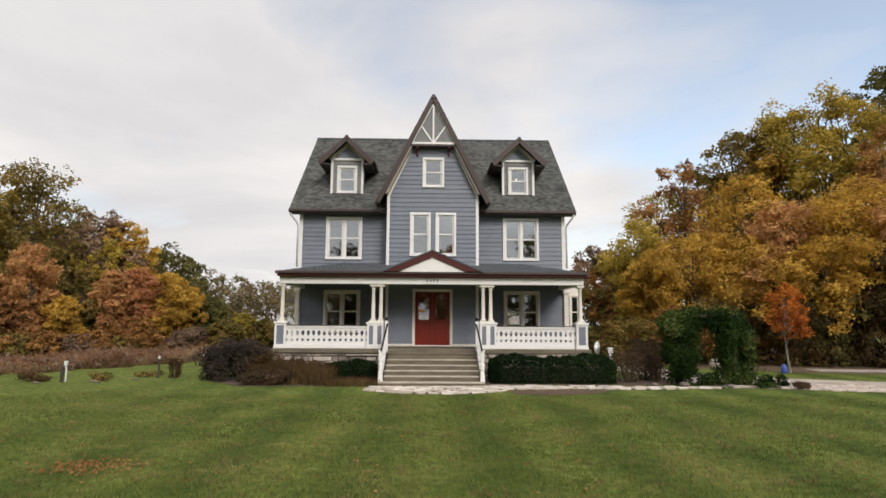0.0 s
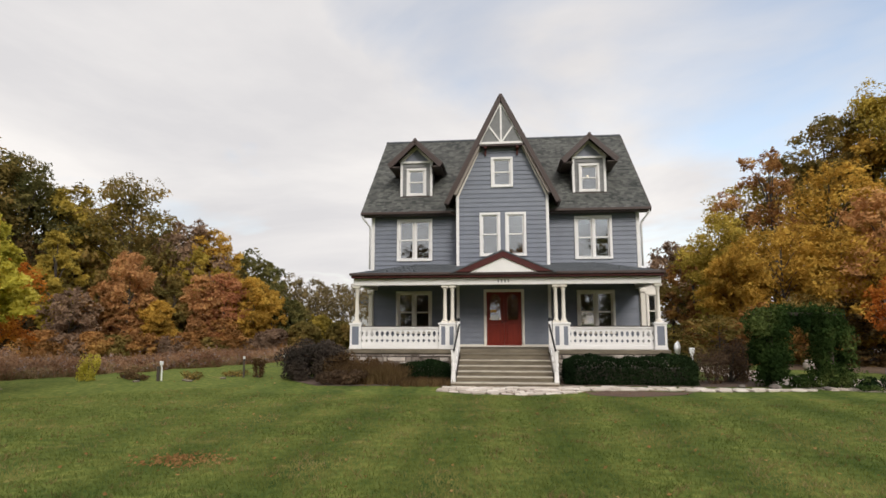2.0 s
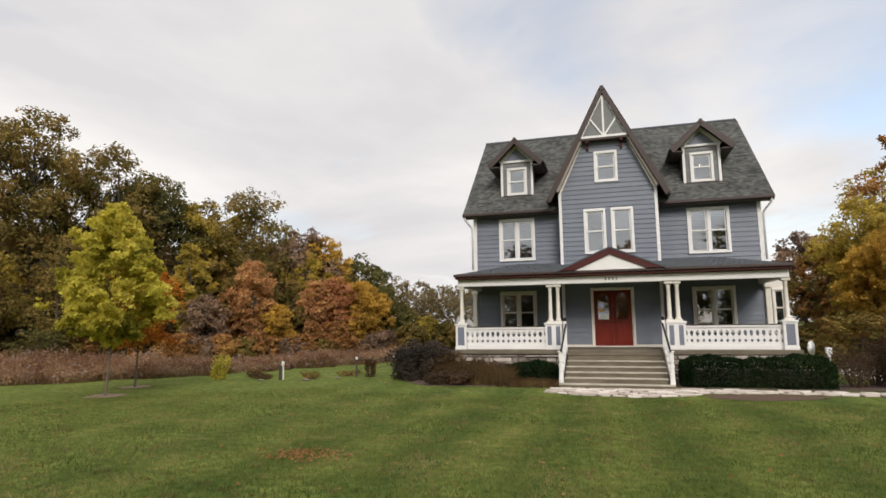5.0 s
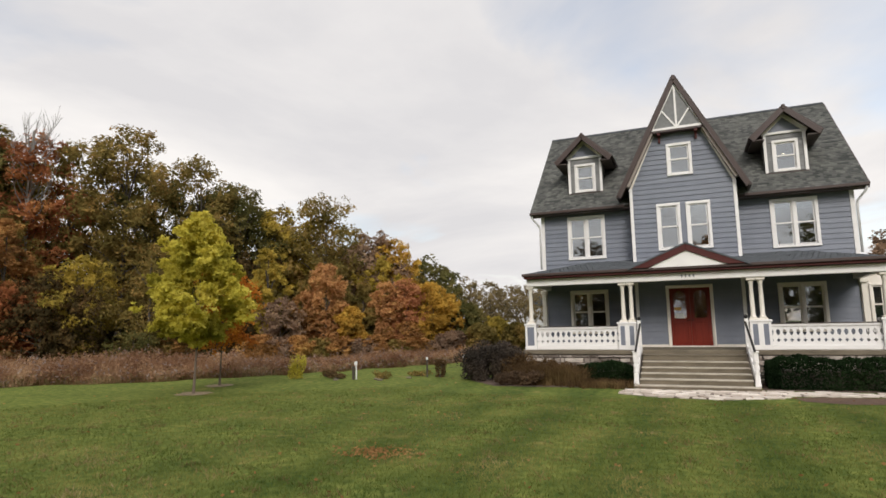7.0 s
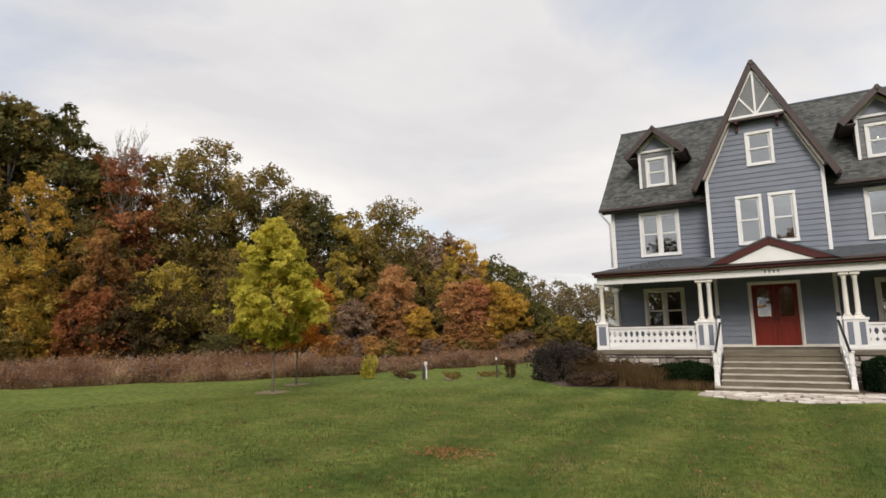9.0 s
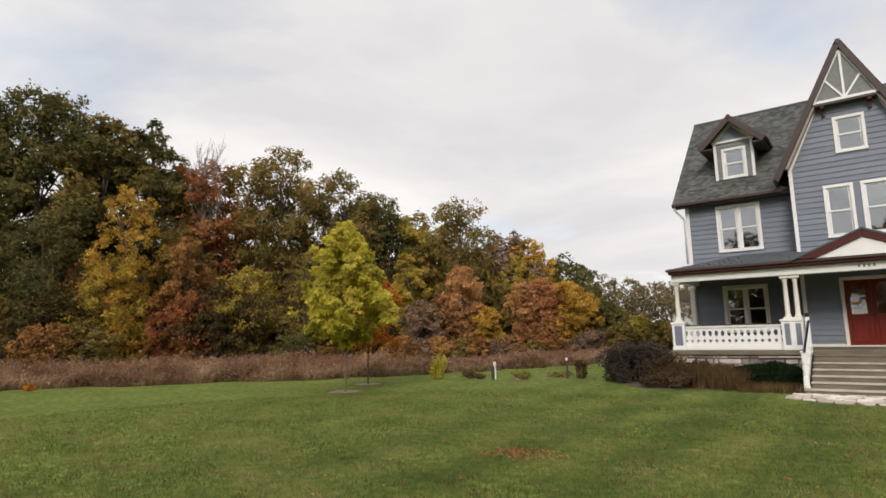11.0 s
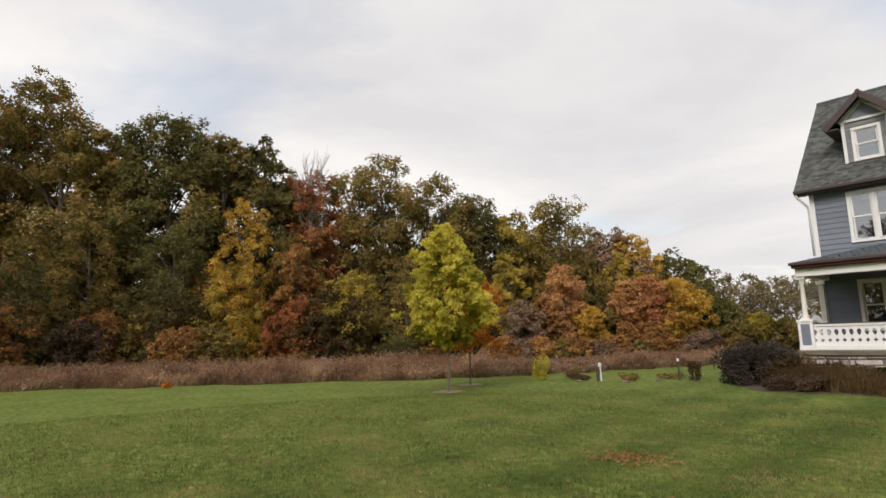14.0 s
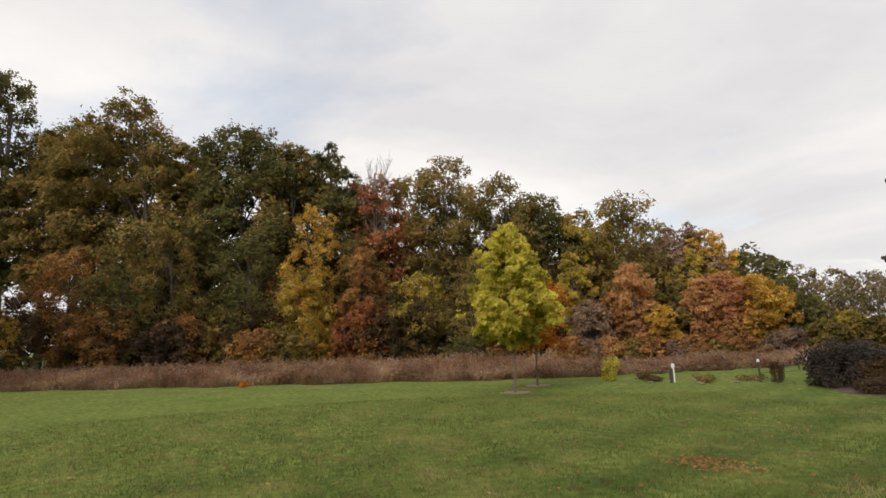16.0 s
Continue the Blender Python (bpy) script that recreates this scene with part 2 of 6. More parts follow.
EDGE = leafy("straw_coloured_grass", (0.14, 0.10, 0.045), (0.24, 0.18, 0.085), (0.36, 0.28, 0.15))
DRY = leafy("fallen_leaves", (0.2, 0.11, 0.045), (0.34, 0.18, 0.075), (0.42, 0.28, 0.13))


def lawn_material():
    """Mown turf: mottled greens, faint mowing stripes, straw-coloured worn spots."""
    m = paint("mown_turf", (0.066, 0.092, 0.021), (0.176, 0.191, 0.051), 0.8, 0.95, 0.9, 28, spec=0.1)
    n, l = m.node_tree.nodes, m.node_tree.links
    b = n["Principled BSDF"]
    src = b.inputs["Base Color"].links[0].from_socket
    tc = n.new("ShaderNodeTexCoord")
    wave = n.new("ShaderNodeTexWave")
    wave.inputs["Scale"].default_value, wave.inputs["Distortion"].default_value = 0.16, 1.2
    l.new(tc.outputs["Object"], wave.inputs["Vector"])
    stripe = n.new("ShaderNodeMix")
    stripe.data_type, stripe.blend_type = "RGBA", "MULTIPLY"
    stripe.inputs["B"].default_value = (0.52, 0.62, 0.55, 1)
    place, side, both = n.new("ShaderNodeSeparateXYZ"), n.new("ShaderNodeMapRange"), n.new("ShaderNodeMath")
    l.new(tc.outputs["Object"], place.inputs["Vector"])
    side.inputs["From Min"].default_value, side.inputs["From Max"].default_value = -12.0, -4.0
    side.interpolation_type = "SMOOTHSTEP"
    l.new(place.outputs["X"], side.inputs["Value"])
    both.operation = "MULTIPLY"
    l.new(wave.outputs["Fac"], both.inputs[0])
    l.new(side.outputs["Result"], both.inputs[1])
    l.new(both.outputs[0], stripe.inputs["Factor"])
    l.new(src, stripe.inputs["A"])
    spot, ramp = n.new("ShaderNodeTexNoise"), n.new("ShaderNodeValToRGB")
    spot.inputs["Scale"].default_value, spot.inputs["Detail"].default_value = 1.1, 6
    ramp.color_ramp.elements[0].position, ramp.color_ramp.elements[1].position = 0.63, 0.80
    l.new(tc.outputs["Object"], spot.inputs["Vector"])
    l.new(spot.outputs["Fac"], ramp.inputs["Fac"])
    worn = n.new("ShaderNodeMix")
    worn.data_type = "RGBA"
    worn.inputs["B"].default_value = (0.22, 0.165, 0.07, 1)
    l.new(ramp.outputs["Color"], worn.inputs["Factor"])
    l.new(stripe.outputs["Result"], worn.inputs["A"])
    # tufts: dark green and yellowed clumps a hand's breadth across
    tuft, tones = n.new("ShaderNodeTexNoise"), n.new("ShaderNodeValToRGB")
    tuft.inputs["Scale"].default_value, tuft.inputs["Detail"].default_value = 5.5, 5
    tones.color_ramp.elements[0].position, tones.color_ramp.elements[1].position = 0.36, 0.66
    tones.color_ramp.elements[0].color = (0.58, 0.72, 0.54, 1)
    tones.color_ramp.elements[1].color = (1.40, 1.32, 1.2, 1)
    l.new(tc.outputs["Object"], tuft.inputs["Vector"])
    l.new(tuft.outputs["Fac"], tones.inputs["Fac"])
    clump = n.new("ShaderNodeMix")
    clump.data_type, clump.blend_type = "RGBA", "MULTIPLY"
    clump.inputs["Factor"].default_value = 1.0
    l.new(worn.outputs["Result"], clump.inputs["A"])
    l.new(tones.outputs["Color"], clump.inputs["B"])
    l.new(clump.outputs["Result"], b.inputs["Base Color"])
    return m


LAWN = lawn_material()


# ---- mesh tools ----
class Shape:
    """Gathers boxes, prisms, tubes and turned forms into one mesh."""

    def __init__(self):
        self.v, self.f = [], []

    def add(self, verts, faces):
        k = len(self.v)
        self.v += [tuple(p) for p in verts]
        self.f += [tuple(k + i for i in f) for f in faces]
        return self

    def box(self, x0, x1, y0, y1, z0, z1):
        v = [(x, y, z) for z in (z0, z1) for y in (y0, y1) for x in (x0, x1)]
        return self.add(v, [(0, 2, 3, 1), (4, 5, 7, 6), (0, 1, 5, 4), (2, 6, 7, 3), (0, 4, 6, 2), (1, 3, 7, 5)])

    def prism(self, outline, y0, y1):
        """An outline of (x, z) points, anticlockwise from the front, between two depths."""
        n = len(outline)
        v = [(x, y0, z) for x, z in outline] + [(x, y1, z) for x, z in outline]
        return self.add(v, [tuple(range(n)), tuple(range(2 * n - 1, n - 1, -1))] + [(i, i + n, (i + 1) % n + n, (i + 1) % n) for i in range(n)])

    def slab(self, a, b, c, d, thick):
        """A board with the four corners on top, thick below."""
        p = [Vector(q) for q in (a, b, c, d)]
        n = (p[1] - p[0]).cross(p[3] - p[0]).normalized() * thick
        return self.add(p + [q - n for q in p], [(0, 1, 2, 3), (7, 6, 5, 4)] + [(i, i + 4, (i + 1) % 4 + 4, (i + 1) % 4) for i in range(4)])

    def tube(self, points, radii, sides=8):
        k0 = len(self.v)
        pts = [Vector(p) for p in points]
        for i, p in enumerate(pts):
            d = (pts[min(i + 1, len(pts) - 1)] - pts[max(i - 1, 0)]).normalized()
            u = d.orthogonal().normalized() if i == 0 else (u - d * u.dot(d)).normalized()
            w = d.cross(u)
            self.v += [tuple(p + (u * math.cos(a) + w * math.sin(a)) * radii[i]) for a in (2 * math.pi * s / sides for s in range(sides))]
        for i in range(len(pts) - 1):
            for s in range(sides):
                a, b = k0 + i * sides + s, k0 + i * sides + (s + 1) % sides
                self.f.append((a, b, b + sides, a + sides))
        self.f += [tuple(k0 + s for s in reversed(range(sides))), tuple(k0 + (len(pts) - 1) * sides + s for s in range(sides))]
        return self

    def turned(self, x, y, profile, sides=14):
        """A turned form on an upright axis; profile of (radius, z) from the bottom."""
        return self.tube([(x, y, z) for r, z in profile], [r for r, z in profile], sides)

    def mesh(self, name):
        me = bpy.data.meshes.new(name)
        me.from_pydata(self.v, [], self.f)
        return me


def part(name, shape, material, parent, label="", bevel=0.0, smooth=False):
    me = shape.mesh(name) if isinstance(shape, Shape) else shape
    if bevel or isinstance(shape, Shape):
        bm = bmesh.new()
        bm.from_mesh(me)
        bmesh.ops.recalc_face_normals(bm, faces=bm.faces)
        if bevel:
            bmesh.ops.bevel(bm, geom=bm.edges[:], offset=bevel, segments=1, affect="EDGES", clamp_overlap=True)
        bm.to_mesh(me)
        bm.free()
    if smooth:
        me.polygons.foreach_set("use_smooth", [True] * len(me.polygons))
    if not me.materials:
        me.materials.append(material)
    ob = new(name, me)
    ob.parent = parent
    return tagged(ob, label)


def thing(name, label, category, at=(0, 0, 0), turn=0.0, group="", kind=""):
    e = new(name)
    e.matrix_basis = pose(*at, 0, 0, turn)
    return tagged(e, label, category, group, kind)


def solo(name, shape, material, label, category="", at=(0, 0, 0), turn=0.0, group="", kind="", bevel=0.0, smooth=False):
    ob = part(name, shape, material, None, label, bevel, smooth)
    ob.matrix_basis = pose(*at, 0, 0, turn)
    return tagged(ob, label, category, group, kind)


def raw_mesh(name, verts, quads):
    """A mesh of four-cornered faces from arrays."""
    me = bpy.data.meshes.new(name)
    me.vertices.add(len(verts))
    me.vertices.foreach_set("co", np.asarray(verts, np.float32).ravel())
    k = quads.shape[1]
    me.loops.add(quads.size)
    me.loops.foreach_set("vertex_index", quads.astype(np.int32).ravel())
    me.polygons.add(len(quads))
    me.polygons.foreach_set("loop_start", np.arange(0, quads.size, k, dtype=np.int32))
    me.update(calc_edges=True)
    return me


def leaf_mesh(name, centres, size, rng, flat=0.0):
    """Folded pointed leaves, one island each, about the centres given."""
    n = len(centres)
    a = rng.normal(size=(n, 3))
    a[:, 2] *= 1 - flat
    a /= np.linalg.norm(a, axis=1, keepdims=True)
    b = np.cross(a, rng.normal(size=(n, 3)))
    b /= np.linalg.norm(b, axis=1, keepdims=True)
    c = np.cross(a, b)
    s = size * rng.uniform(0.6, 1.25, (n, 1))
    v = np.stack([centres - a * s * 0.5, centres + b * s * 0.32 + c * s * 0.1, centres + a * s * 0.5, centres - b * s * 0.32 + c * s * 0.1], 1)
    k = np.arange(n)[:, None] * 4
    return raw_mesh(name, v.reshape(-1, 3), np.concatenate([k + [0, 1, 2], k + [0, 2, 3]]))


def crown_points(rng, count, height, radius, base, limbs, top_heavy=0.5, point=2.2, shape=0.5, lump=1.0, low=0.12, loose=0.42):
    """Leaf places and leaf normals: sprays of leaves on the billows that end each limb, with gaps between them."""
    middles, sprays = [], []
    wave = rng.uniform(0, 6.28, 3)
    for i in range(limbs):
        u = (i + rng.uniform(0.1, 0.9)) / limbs
        wide = max(0.05, 1 - abs((u - top_heavy) / (1 - top_heavy if u > top_heavy else top_heavy)) ** point) ** shape
        ang = i * 2.4 + rng.uniform(-0.7, 0.7)
        ragged = 0.92 + 0.2 * math.sin(2 * ang + wave[0]) * math.sin(7 * u + wave[1]) + 0.12 * math.sin(5 * ang + 11 * u + wave[2])
        rr = radius * wide * ragged * rng.uniform(0.1, 0.95) ** 0.6
        z = base + (height - base) * (0.06 + 0.86 * u)
        if rng.random() < low:
            z = rng.uniform(0.35 * base, base)
            rr *= 0.7
        m = np.array([rr * math.cos(ang), rr * math.sin(ang), z])
        middles.append(m)
        b = radius * lump * rng.uniform(0.22, 0.42) * (0.8 if u > 0.8 else 1.0)
        for _ in range(rng.integers(9, 15)):
            d = rng.normal(size=3)
            d[2] = d[2] * 0.8 + 0.15
            d /= np.linalg.norm(d)
            sprays.append((*(m + d * b * rng.uniform(0.55, 1.0) * np.array([1, 1, 0.9])), *d, b * rng.uniform(0.26, 0.5)))
    sprays = np.array(sprays)
    share = sprays[:, 6] ** 2 * rng.uniform(0.5, 1.5, len(sprays))
    pick = np.repeat(np.arange(len(sprays)), np.maximum(6, share / share.sum() * count).astype(int))
    off = np.clip(rng.normal(size=(len(pick), 3)) * 0.55, -1.3, 1.3) * sprays[pick, 6:7] * np.array([1, 1, 0.72])
    off[:, 2] -= 0.3 * np.hypot(off[:, 0], off[:, 1])
    pts = sprays[pick, :3] + off
    pts[:, 2] = np.clip(pts[:, 2], base * 0.3, height)
    facing = sprays[pick, 3:6] * 0.6 + np.array([0, 0, 0.45]) + rng.normal(size=(len(pick), 3)) * loose
    return pts, facing, middles


def spray_mesh(name, centres, facing, size, rng):
    """Pointed leaves, one island each, that face roughly as told."""
    n = len(centres)
    f = facing / np.linalg.norm(facing, axis=1, keepdims=True)
    a = np.cross(f, rng.normal(size=(n, 3)))
    a /= np.linalg.norm(a, axis=1, keepdims=True)
    b = np.cross(f, a)
    s = size * rng.uniform(0.6, 1.3, (n, 1))
    v = np.stack([centres - a * s * 0.5 - b * s * 0.3, centres + a * s * 0.55, centres - a * s * 0.35 + b * s * 0.36], 1)
    return raw_mesh(name, v.reshape(-1, 3), np.arange(3 * n).reshape(-1, 3))


def woody(rng, height, base, middles, thick, limbs):
    s = Shape()
    bend = rng.normal(size=2) * height * 0.012
    line = [(bend[0] * math.sin(3 * k / 6), bend[1] * math.sin(2.4 * k / 6), height * 0.86 * k / 6) for k in range(7)]
    s.tube(line, [thick * (1.25 if k == 0 else 1 - 0.14 * k) for k in range(7)], 8)
    for k in range(min(limbs, len(middles))):
        m = middles[(k * 7) % len(middles)]
        z = max(base * 0.7, m[2] * 0.72)
        i = z / (height * 0.86) * 6
        start = Vector((bend[0] * math.sin(3 * i / 6), bend[1] * math.sin(2.4 * i / 6), z))
        end = Vector(m)
        mid = (start + end) / 2 + Vector((0, 0, 0.06 * height * rng.uniform(0, 1)))
        r = thick * 0.42 * (1 - 0.6 * z / height)
        s.tube([start, mid, end], [r, r * 0.65, r * 0.2], 5)
    return s


TREES = {}


def tree(material, x, y, height, radius, label, base=0.26, count=9000, leaf=0.30, thick=None, bark=None, group="", share=0, limbs=34, top_heavy=0.45, name="tree", seed=0, point=2.6, shape=0.5, lump=1.0, low=0.12, loose=0.42):
    """A tree with a tapered, forked trunk and a crown of sprays on its limbs. share: reuse one of a few crowns, scaled."""
    thick = thick or 0.014 * height
    e = thing(name, label, "tree", (x, y, 0), (x * 47 + y * 31) % 360, group)
    key = (share, seed) if share else (x, y)
    if key not in TREES:
        rng = np.random.default_rng(int(abs(x * 131 + y * 57) * 10) % 100000 + seed)
        pts, facing, mids = crown_points(rng, count, height, radius, base * height, limbs, top_heavy, point, shape, lump, low, loose)
        TREES[key] = (spray_mesh("crown", pts, facing, leaf, rng), woody(rng, height, base * height, mids, thick, min(limbs, 22)).mesh("trunk"), height, radius)
    crown_me, trunk_me, h0, r0 = TREES[key]
    if share:
        e.scale = (radius / r0, radius / r0, height / h0)
    trunk = part("trunk", trunk_me, bark or WOOD_BARK, e)
    crown = part("crown", crown_me, material, e)
    if crown_me.materials[0] is not material:
        crown.material_slots[0].link = "OBJECT"
        crown.material_slots[0].material = material
    return e


# ---- ground ----
g = Shape()
g.add([(-900, -900, 0), (900, -900, 0), (900, 900, 0), (-900, 900, 0)], [(0, 1, 2, 3)])
solo("ground", g, LAWN, "mown green lawn with worn straw-coloured spots", "lawn", kind="structure")

# ---- the house ----
house = thing("house", "slate-blue clapboard farmhouse with white trim and steep gables", "house")
FLOOR, WING_Y, BAY, WING, RIDGE_Y, RIDGE_Z, EAVE_Y, EAVE_Z = 1.03, 0.9, 1.83, 5.5, 5.54, 11.16, 0.4, 6.52
BACK_Y = 2 * RIDGE_Y - WING_Y


def gable_half(z):
    """Half width of the front bay under its steep roof."""
    return min(BAY, (11.0 - z) / 2.02)


def wall_with_holes(x0, x1, z0, z1, y0, y1, holes):
    """A wall slab, cut through at the holes (x0, x1, z0, z1)."""
    s = Shape()
    zs = sorted({z0, z1, *(v for h in holes for v in h[2:])})
    for a, b in zip(zs, zs[1:]):
        spans = sorted((h[0], h[1]) for h in holes if h[2] <= a and h[3] >= b)
        x = x0
        for p, q in spans + [(x1, x1)]:
            if p > x:
                s.box(x, p, y0, y1, a, b)
            x = q
    return s


def clapboards(wall, half_left, half_right, z0, z1, y, holes, course=0.185, material=BLUE, split=0):
    """Lapped boards on a wall that faces the front, cut at the openings; each board a piece."""
    n = round((z1 - z0) / course)
    for i in range(n):
        a, b = z0 + i * course, z0 + (i + 1) * course
        cuts = sorted({a, b, *(v for h in holes for v in h[2:] if a < v < b)})
        for lo, hi in zip(cuts, cuts[1:]):
            spans = sorted((h[0], h[1]) for h in holes if h[2] <= lo + 1e-6 and h[3] >= hi - 1e-6)
            left, right = half_left(lo), half_right(lo)
            left2, right2 = half_left(hi), half_right(hi)
            edge = [(left, left2)] + [(v, v) for s in spans for v in s] + [(right, right2)]
            for (p, p2), (q, q2) in zip(edge[::2], edge[1::2]):
                if q - p < 0.02:
                    continue
                f0, f1 = 0.034 - 0.026 * (lo - a) / course, 0.034 - 0.026 * (hi - a) / course
                s = Shape()
                v = [(p, y - f0, lo), (q, y - f0, lo), (q2, y - f1, hi), (p2, y - f1, hi), (p, y, lo), (q, y, lo), (q2, y, hi), (p2, y, hi)]
                s.add(v, [(0, 1, 2, 3), (7, 6, 5, 4), (0, 4, 5, 1), (1, 5, 6, 2), (2, 6, 7, 3), (3, 7, 4, 0)])
                part("board", s, material, wall)


def sash_window(parent, x0, x1, z0, z1, y, twin=True, trim=0.11, frame_material=WHITE):
    """A double-hung window, or a pair under one casing, in the opening x0..x1, z0..z1 of a wall whose face is at y."""
    s = Shape()
    s.box(x0 - trim, x0, y - 0.07, y + 0.10, z0 - 0.02, z1).box(x1, x1 + trim, y - 0.07, y + 0.10, z0 - 0.02, z1)
    s.box(x0 - trim, x1 + trim, y - 0.072, y + 0.10, z1, z1 + trim)
    w = part("window", s, frame_material, parent, bevel=0.008)
    part("window_sill", Shape().box(x0 - trim - 0.006, x1 + trim + 0.006, y - 0.085, y + 0.10, z0 - 0.11, z0 - 0.02), frame_material, w, bevel=0.01)
    lights = [(x0, x1)]
    if twin:
        c = (x0 + x1) / 2
        part("mullion", Shape().box(c - 0.05, c + 0.05, y - 0.05, y + 0.09, z0 - 0.02, z1), frame_material, w, bevel=0.008)
        lights = [(x0, c - 0.05), (c + 0.05, x1)]
    mid = (z0 + z1) / 2
    for p, q in lights:
        for lo, hi, dy in ((z0 - 0.02, mid + 0.02, 0.03), (mid - 0.02, z1, 0.0)):
            f = Shape()
            t = 0.05
            f.box(p, p + t, y + dy, y + dy + 0.035, lo, hi).box(q - t, q, y + dy, y + dy + 0.035, lo, hi)
            f.box(p + t, q - t, y + dy, y + dy + 0.035, lo, lo + t).box(p + t, q - t, y + dy, y + dy + 0.035, hi - t, hi)
            part("sash", f, frame_material, w)
            g = part("pane", Shape().box(p + t, q - t, y + dy + 0.012, y + dy + 0.02, lo + t, hi - t), GLASS, w)
            g.visible_shadow = False
    return w


UP_WIN = [(-s_ * 3.68 - 0.64, -s_ * 3.68 + 0.64, 4.62, 6.19) for s_ in (1, -1)]
LOW_WIN = [(-s_ * 3.69 - 0.64, -s_ * 3.69 + 0.64, 1.62, 3.15) for s_ in (1, -1)]
MID_WIN = [(-0.81, -0.18, 4.68, 6.24), (0.21, 0.84, 4.68, 6.24)]
TOP_WIN = [(-0.33, 0.35, 7.48, 8.52)]
DOOR = (-0.71, 0.74, FLOOR, 3.20)


def grown(h, d=0.02):
    return (h[0] - d, h[1] + d, h[2] - d, h[3] + d)


# bay and wings: thick walls with through openings, boards laid over them
bay = wall_with_holes(-BAY, BAY, 0.6, 7.2, 0.0, 0.18, [DOOR] + MID_WIN)
for a, b in ((7.2, 7.48), (8.52, 9.2), (9.2, 10.0), (10.0, 10.9)):
    bay.prism([(-gable_half(a), a), (gable_half(a), a), (gable_half(b), b), (-gable_half(b), b)], 0.0, 0.18)
bay.prism([(-gable_half(7.48), 7.48), (-0.33, 7.48), (-0.33, 8.52), (-gable_half(8.52), 8.52)], 0.0, 0.18)
bay.prism([(0.35, 7.48), (gable_half(7.48), 7.48), (gable_half(8.52), 8.52), (0.35, 8.52)], 0.0, 0.18)
bay.box(-BAY, -BAY + 0.18, 0.18, WING_Y + 0.18, 0.6, 7.2).box(BAY - 0.18, BAY, 0.18, WING_Y + 0.18, 0.6, 7.2)
bay_wall = part("bay_wall", bay, BLUE_PANEL, house)
clapboards(bay_wall, lambda z: -gable_half(z) + 0.02, lambda z: gable_half(z) - 0.02, FLOOR, 9.2, 0.0, [grown(h) for h in [DOOR] + MID_WIN + TOP_WIN])
for sgn in (-1, 1):
    holes = [h for h in UP_WIN + LOW_WIN if h[0] * sgn > 0]
    lo, hi = sorted((sgn * BAY, sgn * WING))
    wing_wall = part("wing_wall", wall_with_holes(lo, hi, 0.6, 6.72, WING_Y, WING_Y + 0.18, holes), BLUE_PANEL, house)
    clapboards(wing_wall, lambda z: lo, lambda z: hi, FLOOR, 6.7, WING_Y, [grown(h) for h in holes])
    side = Shape()
    x0, x1 = sorted((sgn * WING, sgn * (WING - 0.18)))
    side.box(x0, x1, WING_Y + 0.18, BACK_Y, 0.0, 6.72)
    side.add([(x, y, z) for x in (x0, x1) for y, z in ((WING_Y + 0.18, 6.72), (BACK_Y, 6.72), (RIDGE_Y, RIDGE_Z - 0.25))], [(0, 1, 2), (5, 4, 3), (0, 3, 4, 1), (1, 4, 5, 2), (2, 5, 3, 0)])
    part("side_wall", side, BLUE_PANEL, house)
    # corner board, downspout, wall trims
    x = sgn * WING
    part("corner_board", Shape().box(*sorted((x - sgn * 0.11, x + sgn * 0.03)), WING_Y - 0.05, WING_Y + 0.02, FLOOR, 6.5), WHITE, house, bevel=0.008)
    part("downspout", Shape().tube([(sgn * 5.82, 0.42, 6.42), (sgn * 5.80, 0.46, 6.3), (sgn * 5.60, 0.80, 6.0), (sgn * 5.58, 0.84, 5.9), (sgn * 5.58, 0.84, 4.2)], [0.042] * 5, 8), METAL_WHITE, house, "white metal downspout", smooth=True)
    part("bay_corner_board", Shape().box(*sorted((sgn * (BAY - 0.10), sgn * (BAY + 0.015))), -0.055, 0.03, FLOOR, 7.05), WHITE, house, bevel=0.008)
    part("pilaster", Shape().box(*sorted((x - sgn * 0.09, x + sgn * 0.08)), WING_Y - 0.16, WING_Y - 0.05, 1.2, 3.16).box(*sorted((x - sgn * 0.13, x + sgn * 0.11)), WING_Y - 0.2, WING_Y - 0.05, FLOOR, 1.2).box(*sorted((x - sgn * 0.14, x + sgn * 0.12)), WING_Y - 0.24, WING_Y - 0.05, 3.16, 3.3), CREAM, house, "cream corner pilaster", bevel=0.012)
part("back_wall", Shape().box(-WING, WING, BACK_Y - 0.18, BACK_Y, 0, 6.72), BLUE_PANEL, house)
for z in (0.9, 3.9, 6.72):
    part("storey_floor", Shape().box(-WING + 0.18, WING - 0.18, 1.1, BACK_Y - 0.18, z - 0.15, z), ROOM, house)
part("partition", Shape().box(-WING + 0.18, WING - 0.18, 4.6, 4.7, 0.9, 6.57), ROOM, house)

for h in UP_WIN:
    sash_window(house, *h, WING_Y)
for h in LOW_WIN:
    sash_window(house, *h, WING_Y, frame_material=CREAM)
for h in MID_WIN + TOP_WIN:
    sash_window(house, *h, 0.0, twin=False, trim=0.10)
part("window_post", Shape().box(-0.07, 0.10, -0.045, 0.0, 4.60, 6.3), BLUE_PANEL, house)


